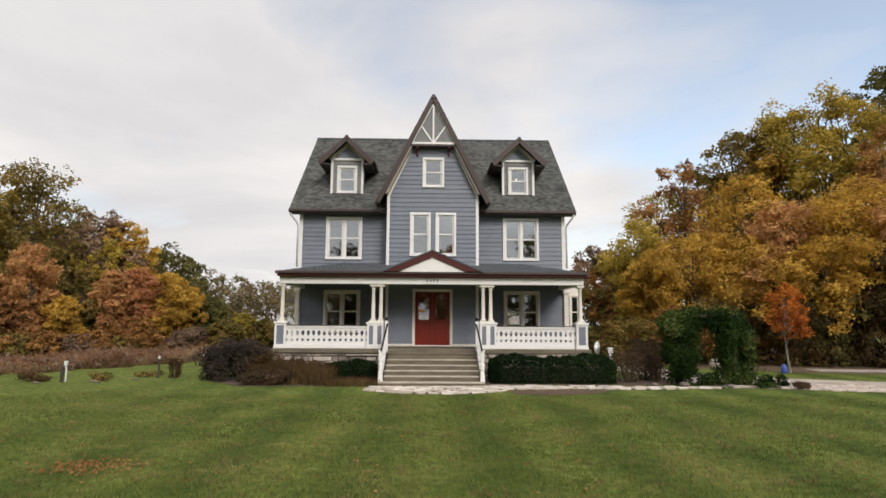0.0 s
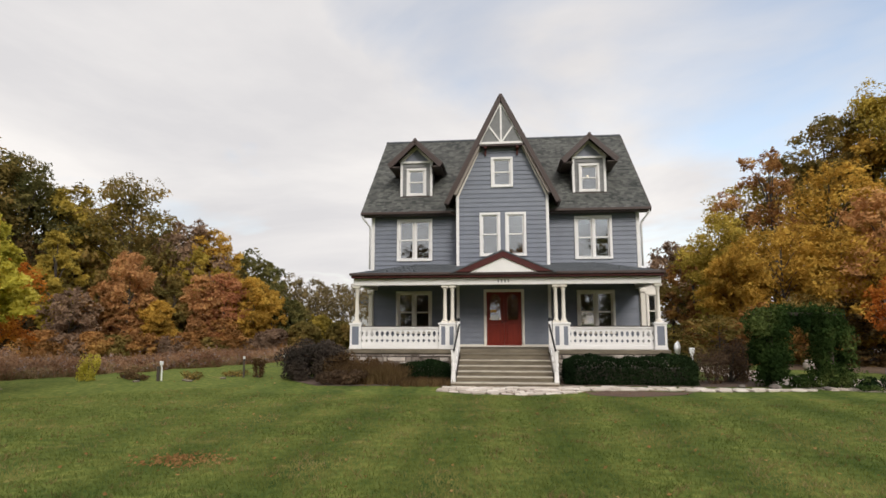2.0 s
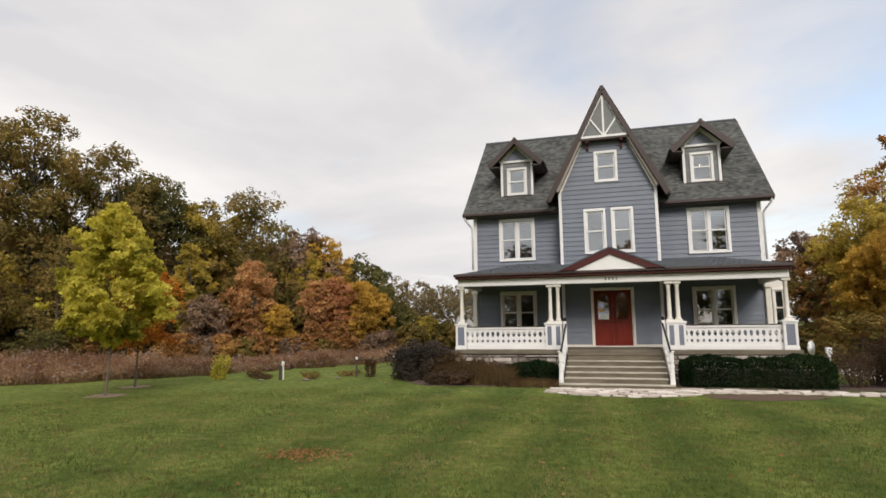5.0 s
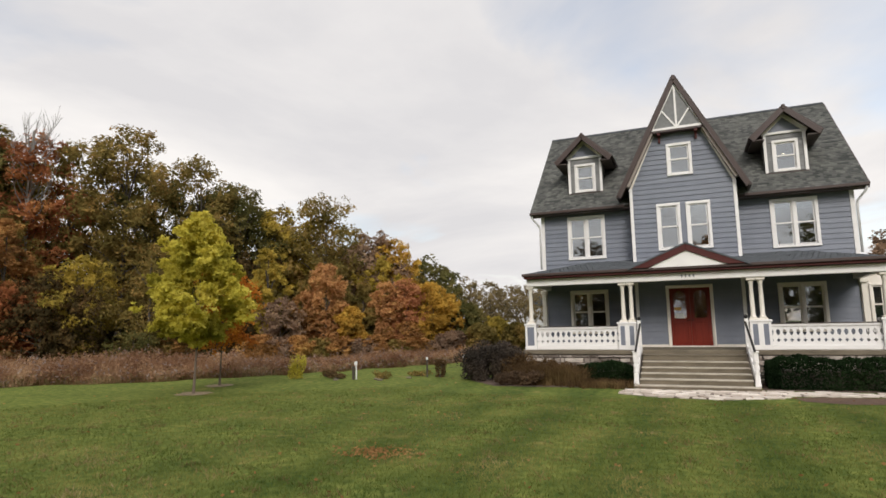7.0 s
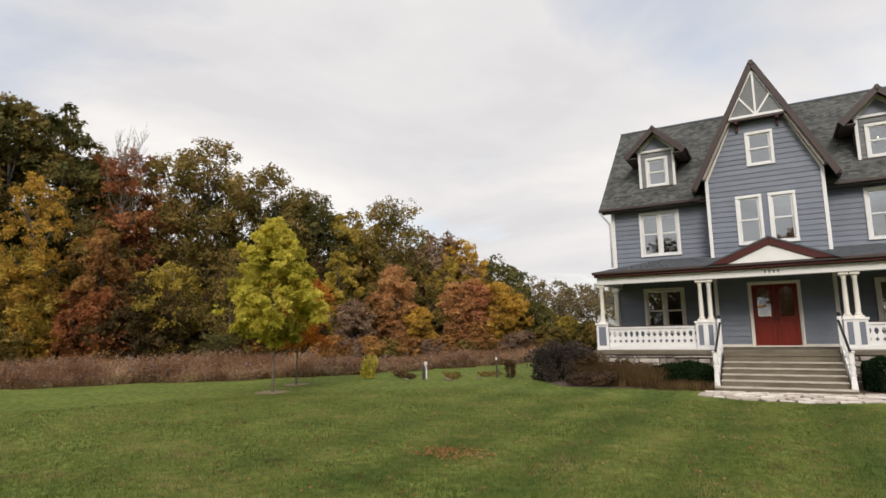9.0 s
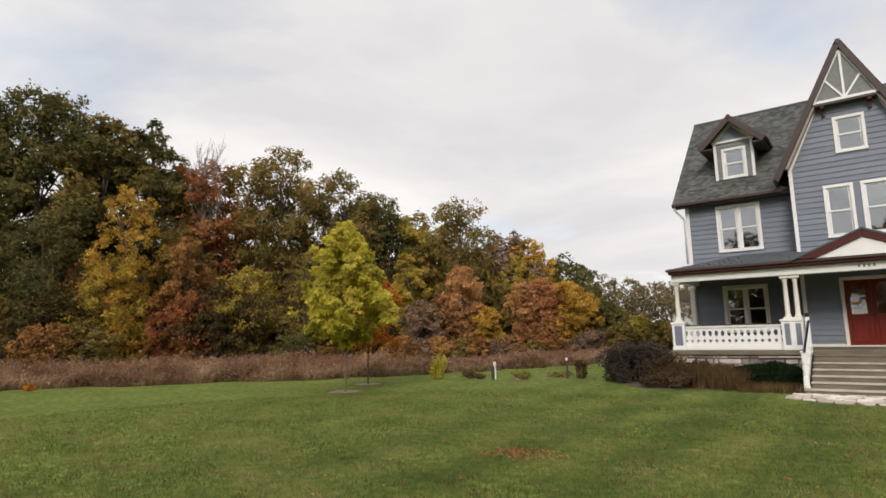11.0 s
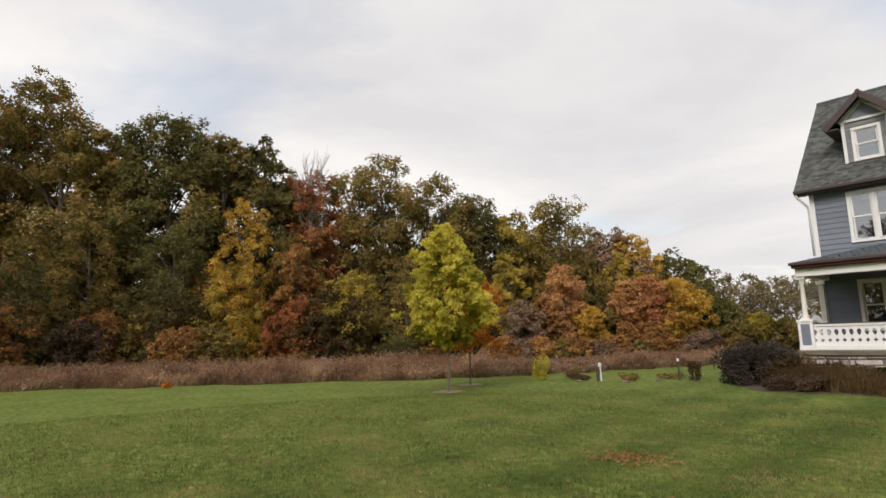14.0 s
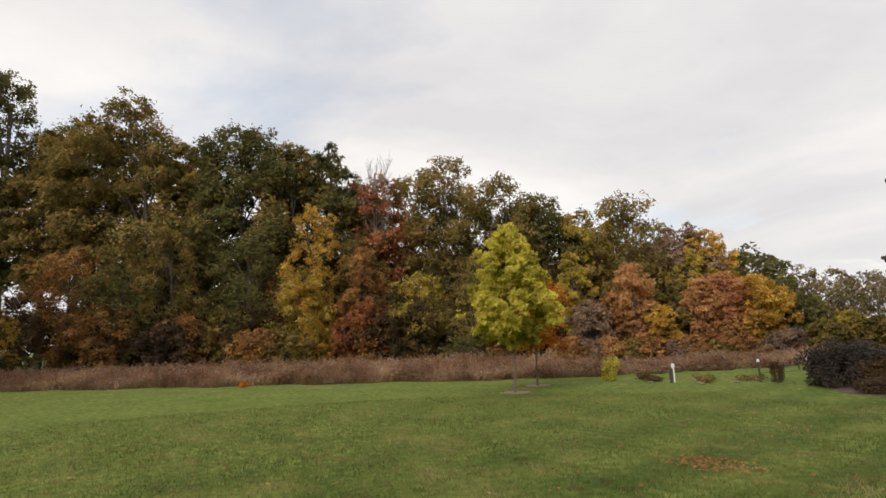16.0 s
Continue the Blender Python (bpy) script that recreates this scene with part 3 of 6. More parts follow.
def shingles(a, b, c, d, course=0.128, width=0.17, seed=3):
    """Lapped shingles over a roof plane, a and b along its eave, d above a and c above b."""
    rng = np.random.default_rng(seed)
    a, b, c, d = (np.array(p, float) for p in (a, b, c, d))
    up = (d - a) / np.linalg.norm(d - a)
    n = np.cross(b - a, d - a)
    n /= np.linalg.norm(n)
    rows = max(1, round(np.linalg.norm(d - a) / course))
    verts, faces = [], []
    for i in range(rows):
        l, r = a + (d - a) * i / rows, b + (c - b) * i / rows
        l2, r2 = a + (d - a) * (i + 1) / rows, b + (c - b) * (i + 1) / rows
        m = max(1, round(np.linalg.norm(r - l) / width))
        edge = np.clip((np.arange(m + 1) + (0.5 if i % 2 else 0.0) + rng.uniform(-0.12, 0.12, m + 1)) / m, 0, 1)
        edge[0], edge[-1] = 0, 1
        for u0, u1 in zip(edge[:-1], edge[1:]):
            if u1 - u0 < 0.05 / m:
                continue
            lift = n * rng.uniform(0.016, 0.034)
            gap = 0.02 / m
            p, q = l + (r - l) * (u0 + gap), l + (r - l) * (u1 - gap)
            p2, q2 = l2 + (r2 - l2) * (u0 + gap) + up * 0.03, l2 + (r2 - l2) * (u1 - gap) + up * 0.03
            drop = up * rng.uniform(-0.02, 0.012)
            k = len(verts)
            verts += [p + lift + drop, q + lift + drop, q2 + n * 0.006, p2 + n * 0.006, p + drop, q + drop]
            faces += [(k, k + 1, k + 2, k + 3), (k + 4, k + 5, k + 1, k)]
    return raw_mesh("roofing", np.array(verts), np.array(faces))


# main roof: two slabs on the ridge, shingled in front
OVER = 5.88
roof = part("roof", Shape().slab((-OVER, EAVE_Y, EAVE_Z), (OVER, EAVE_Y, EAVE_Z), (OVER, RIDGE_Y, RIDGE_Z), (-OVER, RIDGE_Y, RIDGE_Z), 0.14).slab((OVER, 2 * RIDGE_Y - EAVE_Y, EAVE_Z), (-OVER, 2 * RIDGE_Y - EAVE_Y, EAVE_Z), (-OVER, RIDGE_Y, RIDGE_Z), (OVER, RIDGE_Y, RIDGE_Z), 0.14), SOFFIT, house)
tagged(part("roofing", shingles((-OVER, EAVE_Y, EAVE_Z), (OVER, EAVE_Y, EAVE_Z), (OVER, RIDGE_Y, RIDGE_Z), (-OVER, RIDGE_Y, RIDGE_Z)), SHINGLE, roof, "weathered grey-green shingles"), kind="stuff")
part("ridge_cap", Shape().prism([(-OVER, RIDGE_Z - 0.06), (OVER, RIDGE_Z - 0.06), (OVER, RIDGE_Z + 0.05), (-OVER, RIDGE_Z + 0.05)], RIDGE_Y - 0.1, RIDGE_Y + 0.1), PORCH_ROOF, roof, bevel=0.03)
part("gutter", Shape().box(-OVER, -2.1, EAVE_Y - 0.10, EAVE_Y, EAVE_Z - 0.10, EAVE_Z + 0.01), BROWN, roof, "dark brown gutter", bevel=0.015)
part("gutter", Shape().box(2.1, OVER, EAVE_Y - 0.10, EAVE_Y, EAVE_Z - 0.10, EAVE_Z + 0.01), BROWN, roof, "dark brown gutter", bevel=0.015)
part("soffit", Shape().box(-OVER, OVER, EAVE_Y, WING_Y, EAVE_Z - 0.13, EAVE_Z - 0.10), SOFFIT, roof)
for sgn in (-1, 1):
    part("rake_board", Shape().slab(*[(sgn * OVER + dx, y, z) for dx, y, z in ((0, EAVE_Y, EAVE_Z - 0.01), (0.04, EAVE_Y, EAVE_Z - 0.01), (0.04, RIDGE_Y, RIDGE_Z - 0.01), (0, RIDGE_Y, RIDGE_Z - 0.01))], 0.2), BROWN, roof, "dark rake board")

# front gable roof
AP_Z, TIP_X, TIP_Z, GY = 11.07, 2.23, 6.66, -0.36
gable = Shape()
for sgn in (-1, 1):
    c = [(0, GY, AP_Z), (sgn * TIP_X, GY, TIP_Z), (sgn * TIP_X, 1.2, TIP_Z), (0, RIDGE_Y - 0.1, AP_Z)]
    gable.slab(*(c if sgn < 0 else c[::-1]), 0.10)
gable_roof = part("gable_roof", gable, SOFFIT, house)
for sgn in (-1, 1):
    c = [(sgn * TIP_X, GY, TIP_Z), (sgn * TIP_X, 1.2, TIP_Z), (0, RIDGE_Y - 0.1, AP_Z), (0, GY, AP_Z)]
    me = shingles(*(c if sgn > 0 else [c[1], c[0], c[3], c[2]]), seed=8)
    tagged(part("roofing", me, SHINGLE, gable_roof), kind="stuff")
    # barge board, and the cream board behind it on the wall
    k = TIP_X / (AP_Z - TIP_Z)
    part("barge_board", Shape().prism([(0, AP_Z + 0.05), (0, AP_Z - 0.22), (sgn * (TIP_X - 0.10), TIP_Z - 0.05), (sgn * (TIP_X + 0.02), TIP_Z + 0.10)][::sgn], GY - 0.07, GY + 0.02), BROWN, gable_roof, "dark brown barge board", bevel=0.01)
    part("soffit_board", Shape().prism([(sgn * 0.84, 9.02), (sgn * (BAY - 0.02), 7.04), (sgn * (BAY + 0.10), 7.08), (sgn * 0.98, 9.02)][::sgn], GY + 0.03, 0.0), TAUPE, gable_roof, "taupe soffit board")
    part("rake_trim", Shape().prism([(sgn * 0.82, 9.02), (sgn * (BAY - 0.10), 7.03), (sgn * BAY, 7.03), (sgn * 0.98, 9.02)][::sgn], -0.06, -0.02), CREAM, gable_roof, "cream rake trim")
    # bracket under the gable panel
    part("bracket", Shape().prism([(sgn * 0.60, 9.02), (sgn * 0.60, 8.68), (sgn * 0.68, 8.68), (sgn * 0.68, 9.02)][::sgn], -0.12, -0.03).prism([(sgn * 0.58, 9.04), (sgn * 0.58, 8.92), (sgn * 0.70, 8.92), (sgn * 0.70, 9.04)][::sgn], -0.32, -0.03), MAROON, gable_roof, "dark red wooden bracket", bevel=0.01)

# decorated triangle in the gable's head
PX, PZ0, PZ1, PY = 0.88, 9.13, 10.84, -0.30
panel = part("gable_panel", Shape().prism([(-PX, PZ0), (PX, PZ0), (0, PZ1)], PY, PY + 0.06), GREY_SIDING, gable_roof, "grey panel with white stick-work")
part("panel_base", Shape().box(-0.95, 0.95, PY - 0.05, 0.0, PZ0 - 0.12, PZ0 - 0.04), BROWN, panel)


def stick(a, b, w, parent, y0, y1, material=WHITE):
    d = Vector((b[0] - a[0], b[1] - a[1])).normalized()
    n = Vector((-d.y, d.x)) * w / 2
    part("stick", Shape().prism([(a[0] - n.x, a[1] - n.y), (b[0] - n.x, b[1] - n.y), (b[0] + n.x, b[1] + n.y), (a[0] + n.x, a[1] + n.y)], y0, y1), material, parent)


stick((-PX, PZ0), (PX, PZ0), 0.09, panel, PY - 0.05, PY)
stick((-PX, PZ0), (0, PZ1), 0.08, panel, PY - 0.045, PY)
stick((PX, PZ0), (0, PZ1), 0.08, panel, PY - 0.045, PY)
stick((0, PZ0), (0, PZ1), 0.07, panel, PY - 0.04, PY)
for sgn in (-1, 1):
    stick((sgn * 0.03, PZ0 + 0.05), (sgn * 0.50, PZ0 + 0.74), 0.06, panel, PY - 0.035, PY)

# dormers
DORM_Y, DORM_Z = 1.40, 7.40
for sgn in (-1, 1):
    cx = sgn * 3.68 - 0.01
    hole = (cx - 0.33, cx + 0.33, 7.52, 8.53)
    face = wall_with_holes(cx - 0.66, cx + 0.66, DORM_Z, 8.86, DORM_Y, DORM_Y + 0.1, [hole])
    face.box(cx - 0.66, cx - 0.56, DORM_Y + 0.1, 3.1, DORM_Z, 8.86).box(cx + 0.56, cx + 0.66, DORM_Y + 0.1, 3.1, DORM_Z, 8.86)
    dormer = part("dormer", face, GREY_SIDING, house, "gabled dormer with dark brown roof and white window")
    clap = [grown(hole)]
    clapboards(dormer, lambda z: cx - 0.62, lambda z: cx + 0.62, DORM_Z + 0.03, 8.85, DORM_Y, clap, 0.14, GREY_SIDING)
    part("gable_face", Shape().prism([(cx - 0.72, 8.9), (cx + 0.72, 8.9), (cx, 9.62)], DORM_Y - 0.02, DORM_Y + 0.08), BLUE_PANEL, dormer)
    part("dormer_trim", Shape().box(cx - 0.70, cx - 0.60, DORM_Y - 0.07, DORM_Y + 0.02, DORM_Z - 0.02, 8.86).box(cx + 0.60, cx + 0.70, DORM_Y - 0.07, DORM_Y + 0.02, DORM_Z - 0.02, 8.86).box(cx - 0.74, cx + 0.74, DORM_Y - 0.08, DORM_Y + 0.02, 8.86, 8.95), WHITE, dormer, bevel=0.006)
    part("dormer_sill", Shape().box(cx - 0.72, cx + 0.72, DORM_Y - 0.12, DORM_Y, DORM_Z - 0.06, DORM_Z - 0.02), BROWN, dormer)
    top = Shape()
    DR_Z, DR_T, DR_Y = 9.75, 8.68, 0.92
    for s2 in (-1, 1):
        c = [(cx, DR_Y, DR_Z), (cx + s2 * 1.16, DR_Y, DR_T), (cx + s2 * 1.16, 3.0, DR_T), (cx, 4.2, DR_Z)]
        top.slab(*(c if s2 < 0 else c[::-1]), 0.08)
    dormer_roof = part("dormer_roof", top, SOFFIT, dormer)
    for s2 in (-1, 1):
        part("barge_board", Shape().prism([(cx, DR_Z + 0.05), (cx, DR_Z - 0.19), (cx + s2 * 1.05, DR_T - 0.14), (cx + s2 * 1.18, DR_T + 0.02)][::s2], DR_Y - 0.05, DR_Y + 0.02), BROWN, dormer, "dark brown barge board", bevel=0.01)
        part("rake_trim", Shape().prism([(cx, 9.68), (cx, 9.50), (cx + s2 * 0.56, 8.95), (cx + s2 * 0.80, 8.93)][::s2], DORM_Y - 0.06, DORM_Y - 0.02), CREAM, dormer)
        c = [(cx + s2 * 1.17, DR_Y, DR_T + 0.01), (cx + s2 * 1.17, 3.0, DR_T + 0.01), (cx, 4.2, DR_Z + 0.01), (cx, DR_Y, DR_Z + 0.01)]
        tagged(part("roofing", shingles(*(c if s2 > 0 else [c[1], c[0], c[3], c[2]]), seed=5), SHINGLE, dormer), kind="stuff")
        part("soffit_board", Shape().box(*sorted((cx + s2 * 0.70, cx + s2 * 1.12)), DR_Y, 2.6, DR_T - 0.1, DR_T - 0.06), SOFFIT, dormer)
    part("finial", Shape().box(cx - 0.06, cx + 0.06, DR_Y - 0.07, DR_Y + 0.05, DR_Z - 0.1, DR_Z + 0.09), BROWN, dormer, bevel=0.02)
    sash_window(house, *hole, DORM_Y, twin=False, trim=0.10)
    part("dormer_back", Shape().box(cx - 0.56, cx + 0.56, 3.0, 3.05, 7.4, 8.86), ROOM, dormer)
part("finial", Shape().box(-0.07, 0.07, GY - 0.09, GY + 0.06, AP_Z - 0.12, AP_Z + 0.08), BROWN, gable_roof, bevel=0.02)

# side bay with a window, beside the porch
side_bay = part("side_bay", wall_with_holes(WING, 6.78, 0.0, 3.6, 3.2, 3.35, [(6.28, 6.62, 1.75, 3.15)]), CREAM, house, "cream side bay with narrow window")
part("side_bay_return", Shape().box(6.66, 6.78, 3.35, 6.2, 0.0, 3.6).box(WING, 6.84, 3.15, 6.2, 3.6, 3.75), CREAM, side_bay)
sash_window(house, 6.28, 6.62, 1.75, 3.15, 3.2, twin=False, trim=0.08, frame_material=CREAM)

# door leaf pair with arched lights
door = part("door", Shape().box(DOOR[0], DOOR[0] + 0.04, 0.0, 0.12, FLOOR, DOOR[3]).box(DOOR[1] - 0.04, DOOR[1], 0.0, 0.12, FLOOR, DOOR[3]).box(DOOR[0], DOOR[1], 0.0, 0.12, DOOR[3] - 0.04, DOOR[3]), CREAM, house, "pair of red panelled doors with arched lights")
part("casing", Shape().box(DOOR[0] - 0.065, DOOR[0], -0.07, 0.03, FLOOR, DOOR[3] + 0.065).box(DOOR[1], DOOR[1] + 0.065, -0.07, 0.03, FLOOR, DOOR[3] + 0.065).box(DOOR[0], DOOR[1], -0.07, 0.03, DOOR[3], DOOR[3] + 0.065), CREAM, door, bevel=0.008)


def arch(x0, x1, z0, z1, n=8):
    c, r = (x0 + x1) / 2, (x1 - x0) / 2
    return [(x0, z0), (x1, z0)] + [(c + r * math.cos(math.pi * k / n), z1 - r + r * math.sin(math.pi * k / n)) for k in range(n + 1)]


for x0, x1 in ((DOOR[0] + 0.045, 0.012), (0.018, DOOR[1] - 0.045)):
    leaf = part("door_leaf", Shape().box(x0, x1, 0.04, 0.09, FLOOR + 0.01, DOOR[3] - 0.045), RED_DOOR, door, bevel=0.004)
    c = (x0 + x1) / 2
    part("light_moulding", Shape().prism(arch(c - 0.25, c + 0.25, 2.02, 3.11), 0.02, 0.04), RED_DOOR, leaf)
    part("light_pane", Shape().prism(arch(c - 0.205, c + 0.205, 2.07, 3.065), 0.012, 0.02), GLASS, leaf)
    part("panel", Shape().box(c - 0.23, c + 0.23, 0.02, 0.04, 1.16, 1.90), RED_DOOR, leaf, bevel=0.012)
    part("door_knob", Shape().tube([(x1 - 0.06 if x0 < -0.3 else x0 + 0.06, y, 2.0) for y in (0.04, 0.0, -0.02, -0.05)], [0.012, 0.012, 0.03, 0.015], 8), IRON, leaf, "dark metal knob", smooth=True)
part("notice", Shape().box(-0.48, -0.20, 0.002, 0.008, 2.06, 2.25), METAL_WHITE, door, "white paper notice")
part("sticker", Shape().box(-0.52, -0.30, 0.002, 0.008, 2.36, 2.46), ORANGE_CARD, door, "amber card")
part("threshold", Shape().box(DOOR[0] - 0.075, DOOR[1] + 0.075, -0.14, 0.0, FLOOR, FLOOR + 0.045), CREAM, door, bevel=0.01)
for x0, x1 in ((-BAY + 0.1, DOOR[0] - 0.075), (DOOR[1] + 0.075, BAY - 0.1)):
    part("skirting", Shape().box(x0, x1, -0.06, -0.036, FLOOR, FLOOR + 0.09), CREAM, house)

# ---- porch ----
PF = -2.30
part("porch_floor", Shape().box(-5.60, 5.60, -2.48, WING_Y, FLOOR - 0.15, FLOOR), CONCRETE, house, "weathered grey stone porch floor", bevel=0.015)
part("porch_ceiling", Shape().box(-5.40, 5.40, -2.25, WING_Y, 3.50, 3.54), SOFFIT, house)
part("porch_beam", Shape().box(-5.43, 5.43, PF, PF + 0.2, 3.30, 3.55).box(-5.43, -5.23, PF + 0.2, WING_Y, 3.30, 3.55).box(5.23, 5.43, PF + 0.2, WING_Y, 3.30, 3.55), WHITE, house, "cream painted porch beam", bevel=0.012)
part("porch_fascia", Shape().box(-5.47, 5.47, -2.52, -2.30, 3.56, 3.70).box(-5.47, -5.30, -2.30, WING_Y, 3.56, 3.70).box(5.30, 5.47, -2.30, WING_Y, 3.56, 3.70), MAROON, house, "maroon fascia", bevel=0.012)
part("porch_gutter", Shape().box(-5.52, 5.52, -2.60, -2.52, 3.64, 3.74), BROWN, house, bevel=0.015)
E0, E1, HIP = -2.56, 5.50, 3.65
porch_roof = part("porch_roof", Shape().add([(-E1, E0, 3.70), (E1, E0, 3.70), (HIP, WING_Y, 4.36), (-HIP, WING_Y, 4.36), (-E1, WING_Y, 3.70), (E1, WING_Y, 3.70)], [(0, 1, 2, 3), (0, 3, 4), (1, 5, 2), (0, 4, 5, 1), (3, 2, 5, 4)]), PORCH_ROOF, house)
tagged(part("roofing", shingles((-E1, E0, 3.71), (E1, E0, 3.71), (HIP, WING_Y, 4.37), (-HIP, WING_Y, 4.37), seed=12), PORCH_ROOF, porch_roof), kind="stuff")

ped = part("pediment", Shape().prism([(-1.20, 3.72), (1.20, 3.72), (0, 4.25)], -2.60, -2.5), WHITE, house, "white pediment with maroon edges")
for sgn in (-1, 1):
    part("pediment_rake", Shape().prism([(0, 4.49), (0, 4.24), (sgn * 1.18, 3.73), (sgn * 1.80, 3.73)][::sgn], -2.66, -2.56), MAROON, ped, bevel=0.01)
    c = [(sgn * 1.84, -2.68, 3.73), (sgn * 1.84, -0.6, 3.73), (0, 0.0, 4.51), (0, -2.68, 4.51)]
    part("pediment_roof", Shape().slab(*(c if sgn > 0 else c[::-1]), 0.05), PORCH_ROOF, ped)
# number plate on the beam: plain bars only
for k in range(4):
    part("number_bar", Shape().box(-0.20 + 0.12 * k, -0.15 + 0.12 * k, PF - 0.010, PF, 3.39, 3.48), GREY_SIDING, house)


def porch_column(x, y, parent):
    c = part("column", Shape().turned(x, y, [(0.098, 2.02), (0.104, 2.05), (0.084, 2.08), (0.070, 2.12), (0.067, 2.6), (0.058, 3.10), (0.078, 3.13), (0.068, 3.16), (0.10, 3.21)], 16), CREAM, parent, "cream turned column", smooth=True)
    part("column_base", Shape().box(x - 0.13, x + 0.13, y - 0.13, y + 0.13, 1.96, 2.02), CREAM, c, bevel=0.008)
    part("capital", Shape().box(x - 0.13, x + 0.13, y - 0.13, y + 0.13, 3.21, 3.30), CREAM, c, bevel=0.012)


def pedestal(x0, x1, y0, y1, panels, parent):
    p = part("pedestal", Shape().box(x0, x1, y0, y1, FLOOR, 1.89), WHITE, parent, "white pedestal with blue panels", bevel=0.006)
    part("pedestal_cap", Shape().box(x0 - 0.035, x1 + 0.035, y0 - 0.035, y1 + 0.035, 1.89, 1.96), WHITE, p, bevel=0.012)
    part("plinth", Shape().box(x0 - 0.02, x1 + 0.02, y0 - 0.02, y1 + 0.02, FLOOR, FLOOR + 0.10), WHITE, p, bevel=0.01)
    w = (x1 - x0) / panels
    for k in range(panels):
        a, b = x0 + k * w + 0.075, x0 + (k + 1) * w - 0.075
        part("panel", Shape().box(a, b, y0 - 0.004, y0 + 0.01, FLOOR + 0.15, 1.83), BLUE_PANEL, p)
        part("panel_frame", Shape().box(a - 0.075, a, y0 - 0.016, y0, FLOOR + 0.1, 1.89).box(b, b + 0.075, y0 - 0.016, y0, FLOOR + 0.1, 1.89), WHITE, p)


for sgn in (-1, 1):
    pedestal(*sorted((sgn * 5.13, sgn * 5.53)), PF, PF + 0.36, 1, house)
    pedestal(*sorted((sgn * 1.70, sgn * 2.29)), PF, PF + 0.36, 2, house)
    for x in (5.33, 2.10, 1.83):
        porch_column(sgn * x, PF + 0.18, house)


def sawn_baluster(w, z0, z1):
    """A flat sawn board; its notches and its neighbour's make a drop above and a diamond below."""
    h = z1 - z0
    prof = [(0.5, 0), (0.5, 0.16), (0.20, 0.27), (0.5, 0.38), (0.5, 0.52), (0.36, 0.55), (0.20, 0.66), (0.20, 0.76), (0.34, 0.83), (0.5, 0.86), (0.5, 1.0)]
    right = [(w * p * 0.995, z0 + h * q) for p, q in prof]
    left = [(-x, z) for x, z in reversed(right)]
    return Shape().prism(right + left, -0.015, 0.015)


def balustrade(x0, x1, y, count, parent):
    r = part("balustrade", Shape().box(x0, x1, y - 0.05, y + 0.05, 1.74, 1.82).box(x0, x1, y - 0.035, y + 0.035, FLOOR, 1.17), WHITE, parent, "white balustrade of sawn boards", bevel=0.01)
    part("hand_board", Shape().box(x0, x1, y - 0.07, y + 0.07, 1.82, 1.845), SOFFIT, r)
    w = (x1 - x0) / count
    me = sawn_baluster(w, 1.17, 1.74).mesh("baluster")
    for k in range(count):
        b = part("baluster", me, WHITE, r)
        b.location = (x0 + (k + 0.5) * w, y, 0)


balustrade(-5.13, -2.29, PF + 0.14, 15, house)
balustrade(2.29, 5.13, PF + 0.14, 16, house)
for sgn in (-1, 1):
    x = sgn * 5.33
    r = part("side_balustrade", Shape().box(x - 0.05, x + 0.05, PF + 0.36, 0.7, 1.74, 1.82).box(x - 0.035, x + 0.035, PF + 0.36, 0.7, 1.10, 1.17), WHITE, house, bevel=0.01)
    me = sawn_baluster(0.19, 1.17, 1.74).mesh("baluster")
    for k in range(13):
        b = part("baluster", me, WHITE, r)
        b.matrix_basis = pose(x, PF + 0.5 + 0.19 * k, 0, 0, 0, 90)

# stone foundation under the porch: single stones
found = part("foundation_wall", Shape().box(-5.48, 5.48, -2.40, -2.2, 0, FLOOR - 0.15).box(-5.48, -5.3, -2.2, WING_Y, 0, FLOOR - 0.15).box(5.3, 5.48, -2.2, WING_Y, 0, FLOOR - 0.15), MORTAR, house, "rough pale fieldstone foundation")
rng = random.Random(4)
for x_from, x_to in ((-5.5, -1.75), (1.75, 5.5)):
    z = 0.0
    while z < FLOOR - 0.2:
        hgt = min(rng.uniform(0.06, 0.19), FLOOR - 0.155 - z)
        x = x_from
        while x < x_to - 0.05:
            w = min(rng.choice((0.12, 0.2, 0.3, 0.45, 0.62)) * rng.uniform(0.8, 1.2), x_to - x)
            d = rng.uniform(0.02, 0.15)
            j = [rng.uniform(0.004, 0.055) for _ in range(8)]
            s = Shape()
            front = [(x + 0.02 + j[0], z + j[1]), (x + w - j[2], z + j[3]), (x + w - j[4], z + hgt - j[5]), (x + 0.02 + j[6], z + hgt - j[7])]
            s.add([(px_, -2.40 - d, pz) for px_, pz in front] + [(px_, -2.39, pz) for px_, pz in ((x + 0.01, z + 0.01), (x + w - 0.01, z + 0.01), (x + w - 0.01, z + hgt - 0.01), (x + 0.01, z + hgt - 0.01))], [(0, 1, 2, 3), (0, 4, 5, 1), (1, 5, 6, 2), (2, 6, 7, 3), (3, 7, 4, 0)])
            part("stone", s, STONE, found)
            x += w
        z += hgt

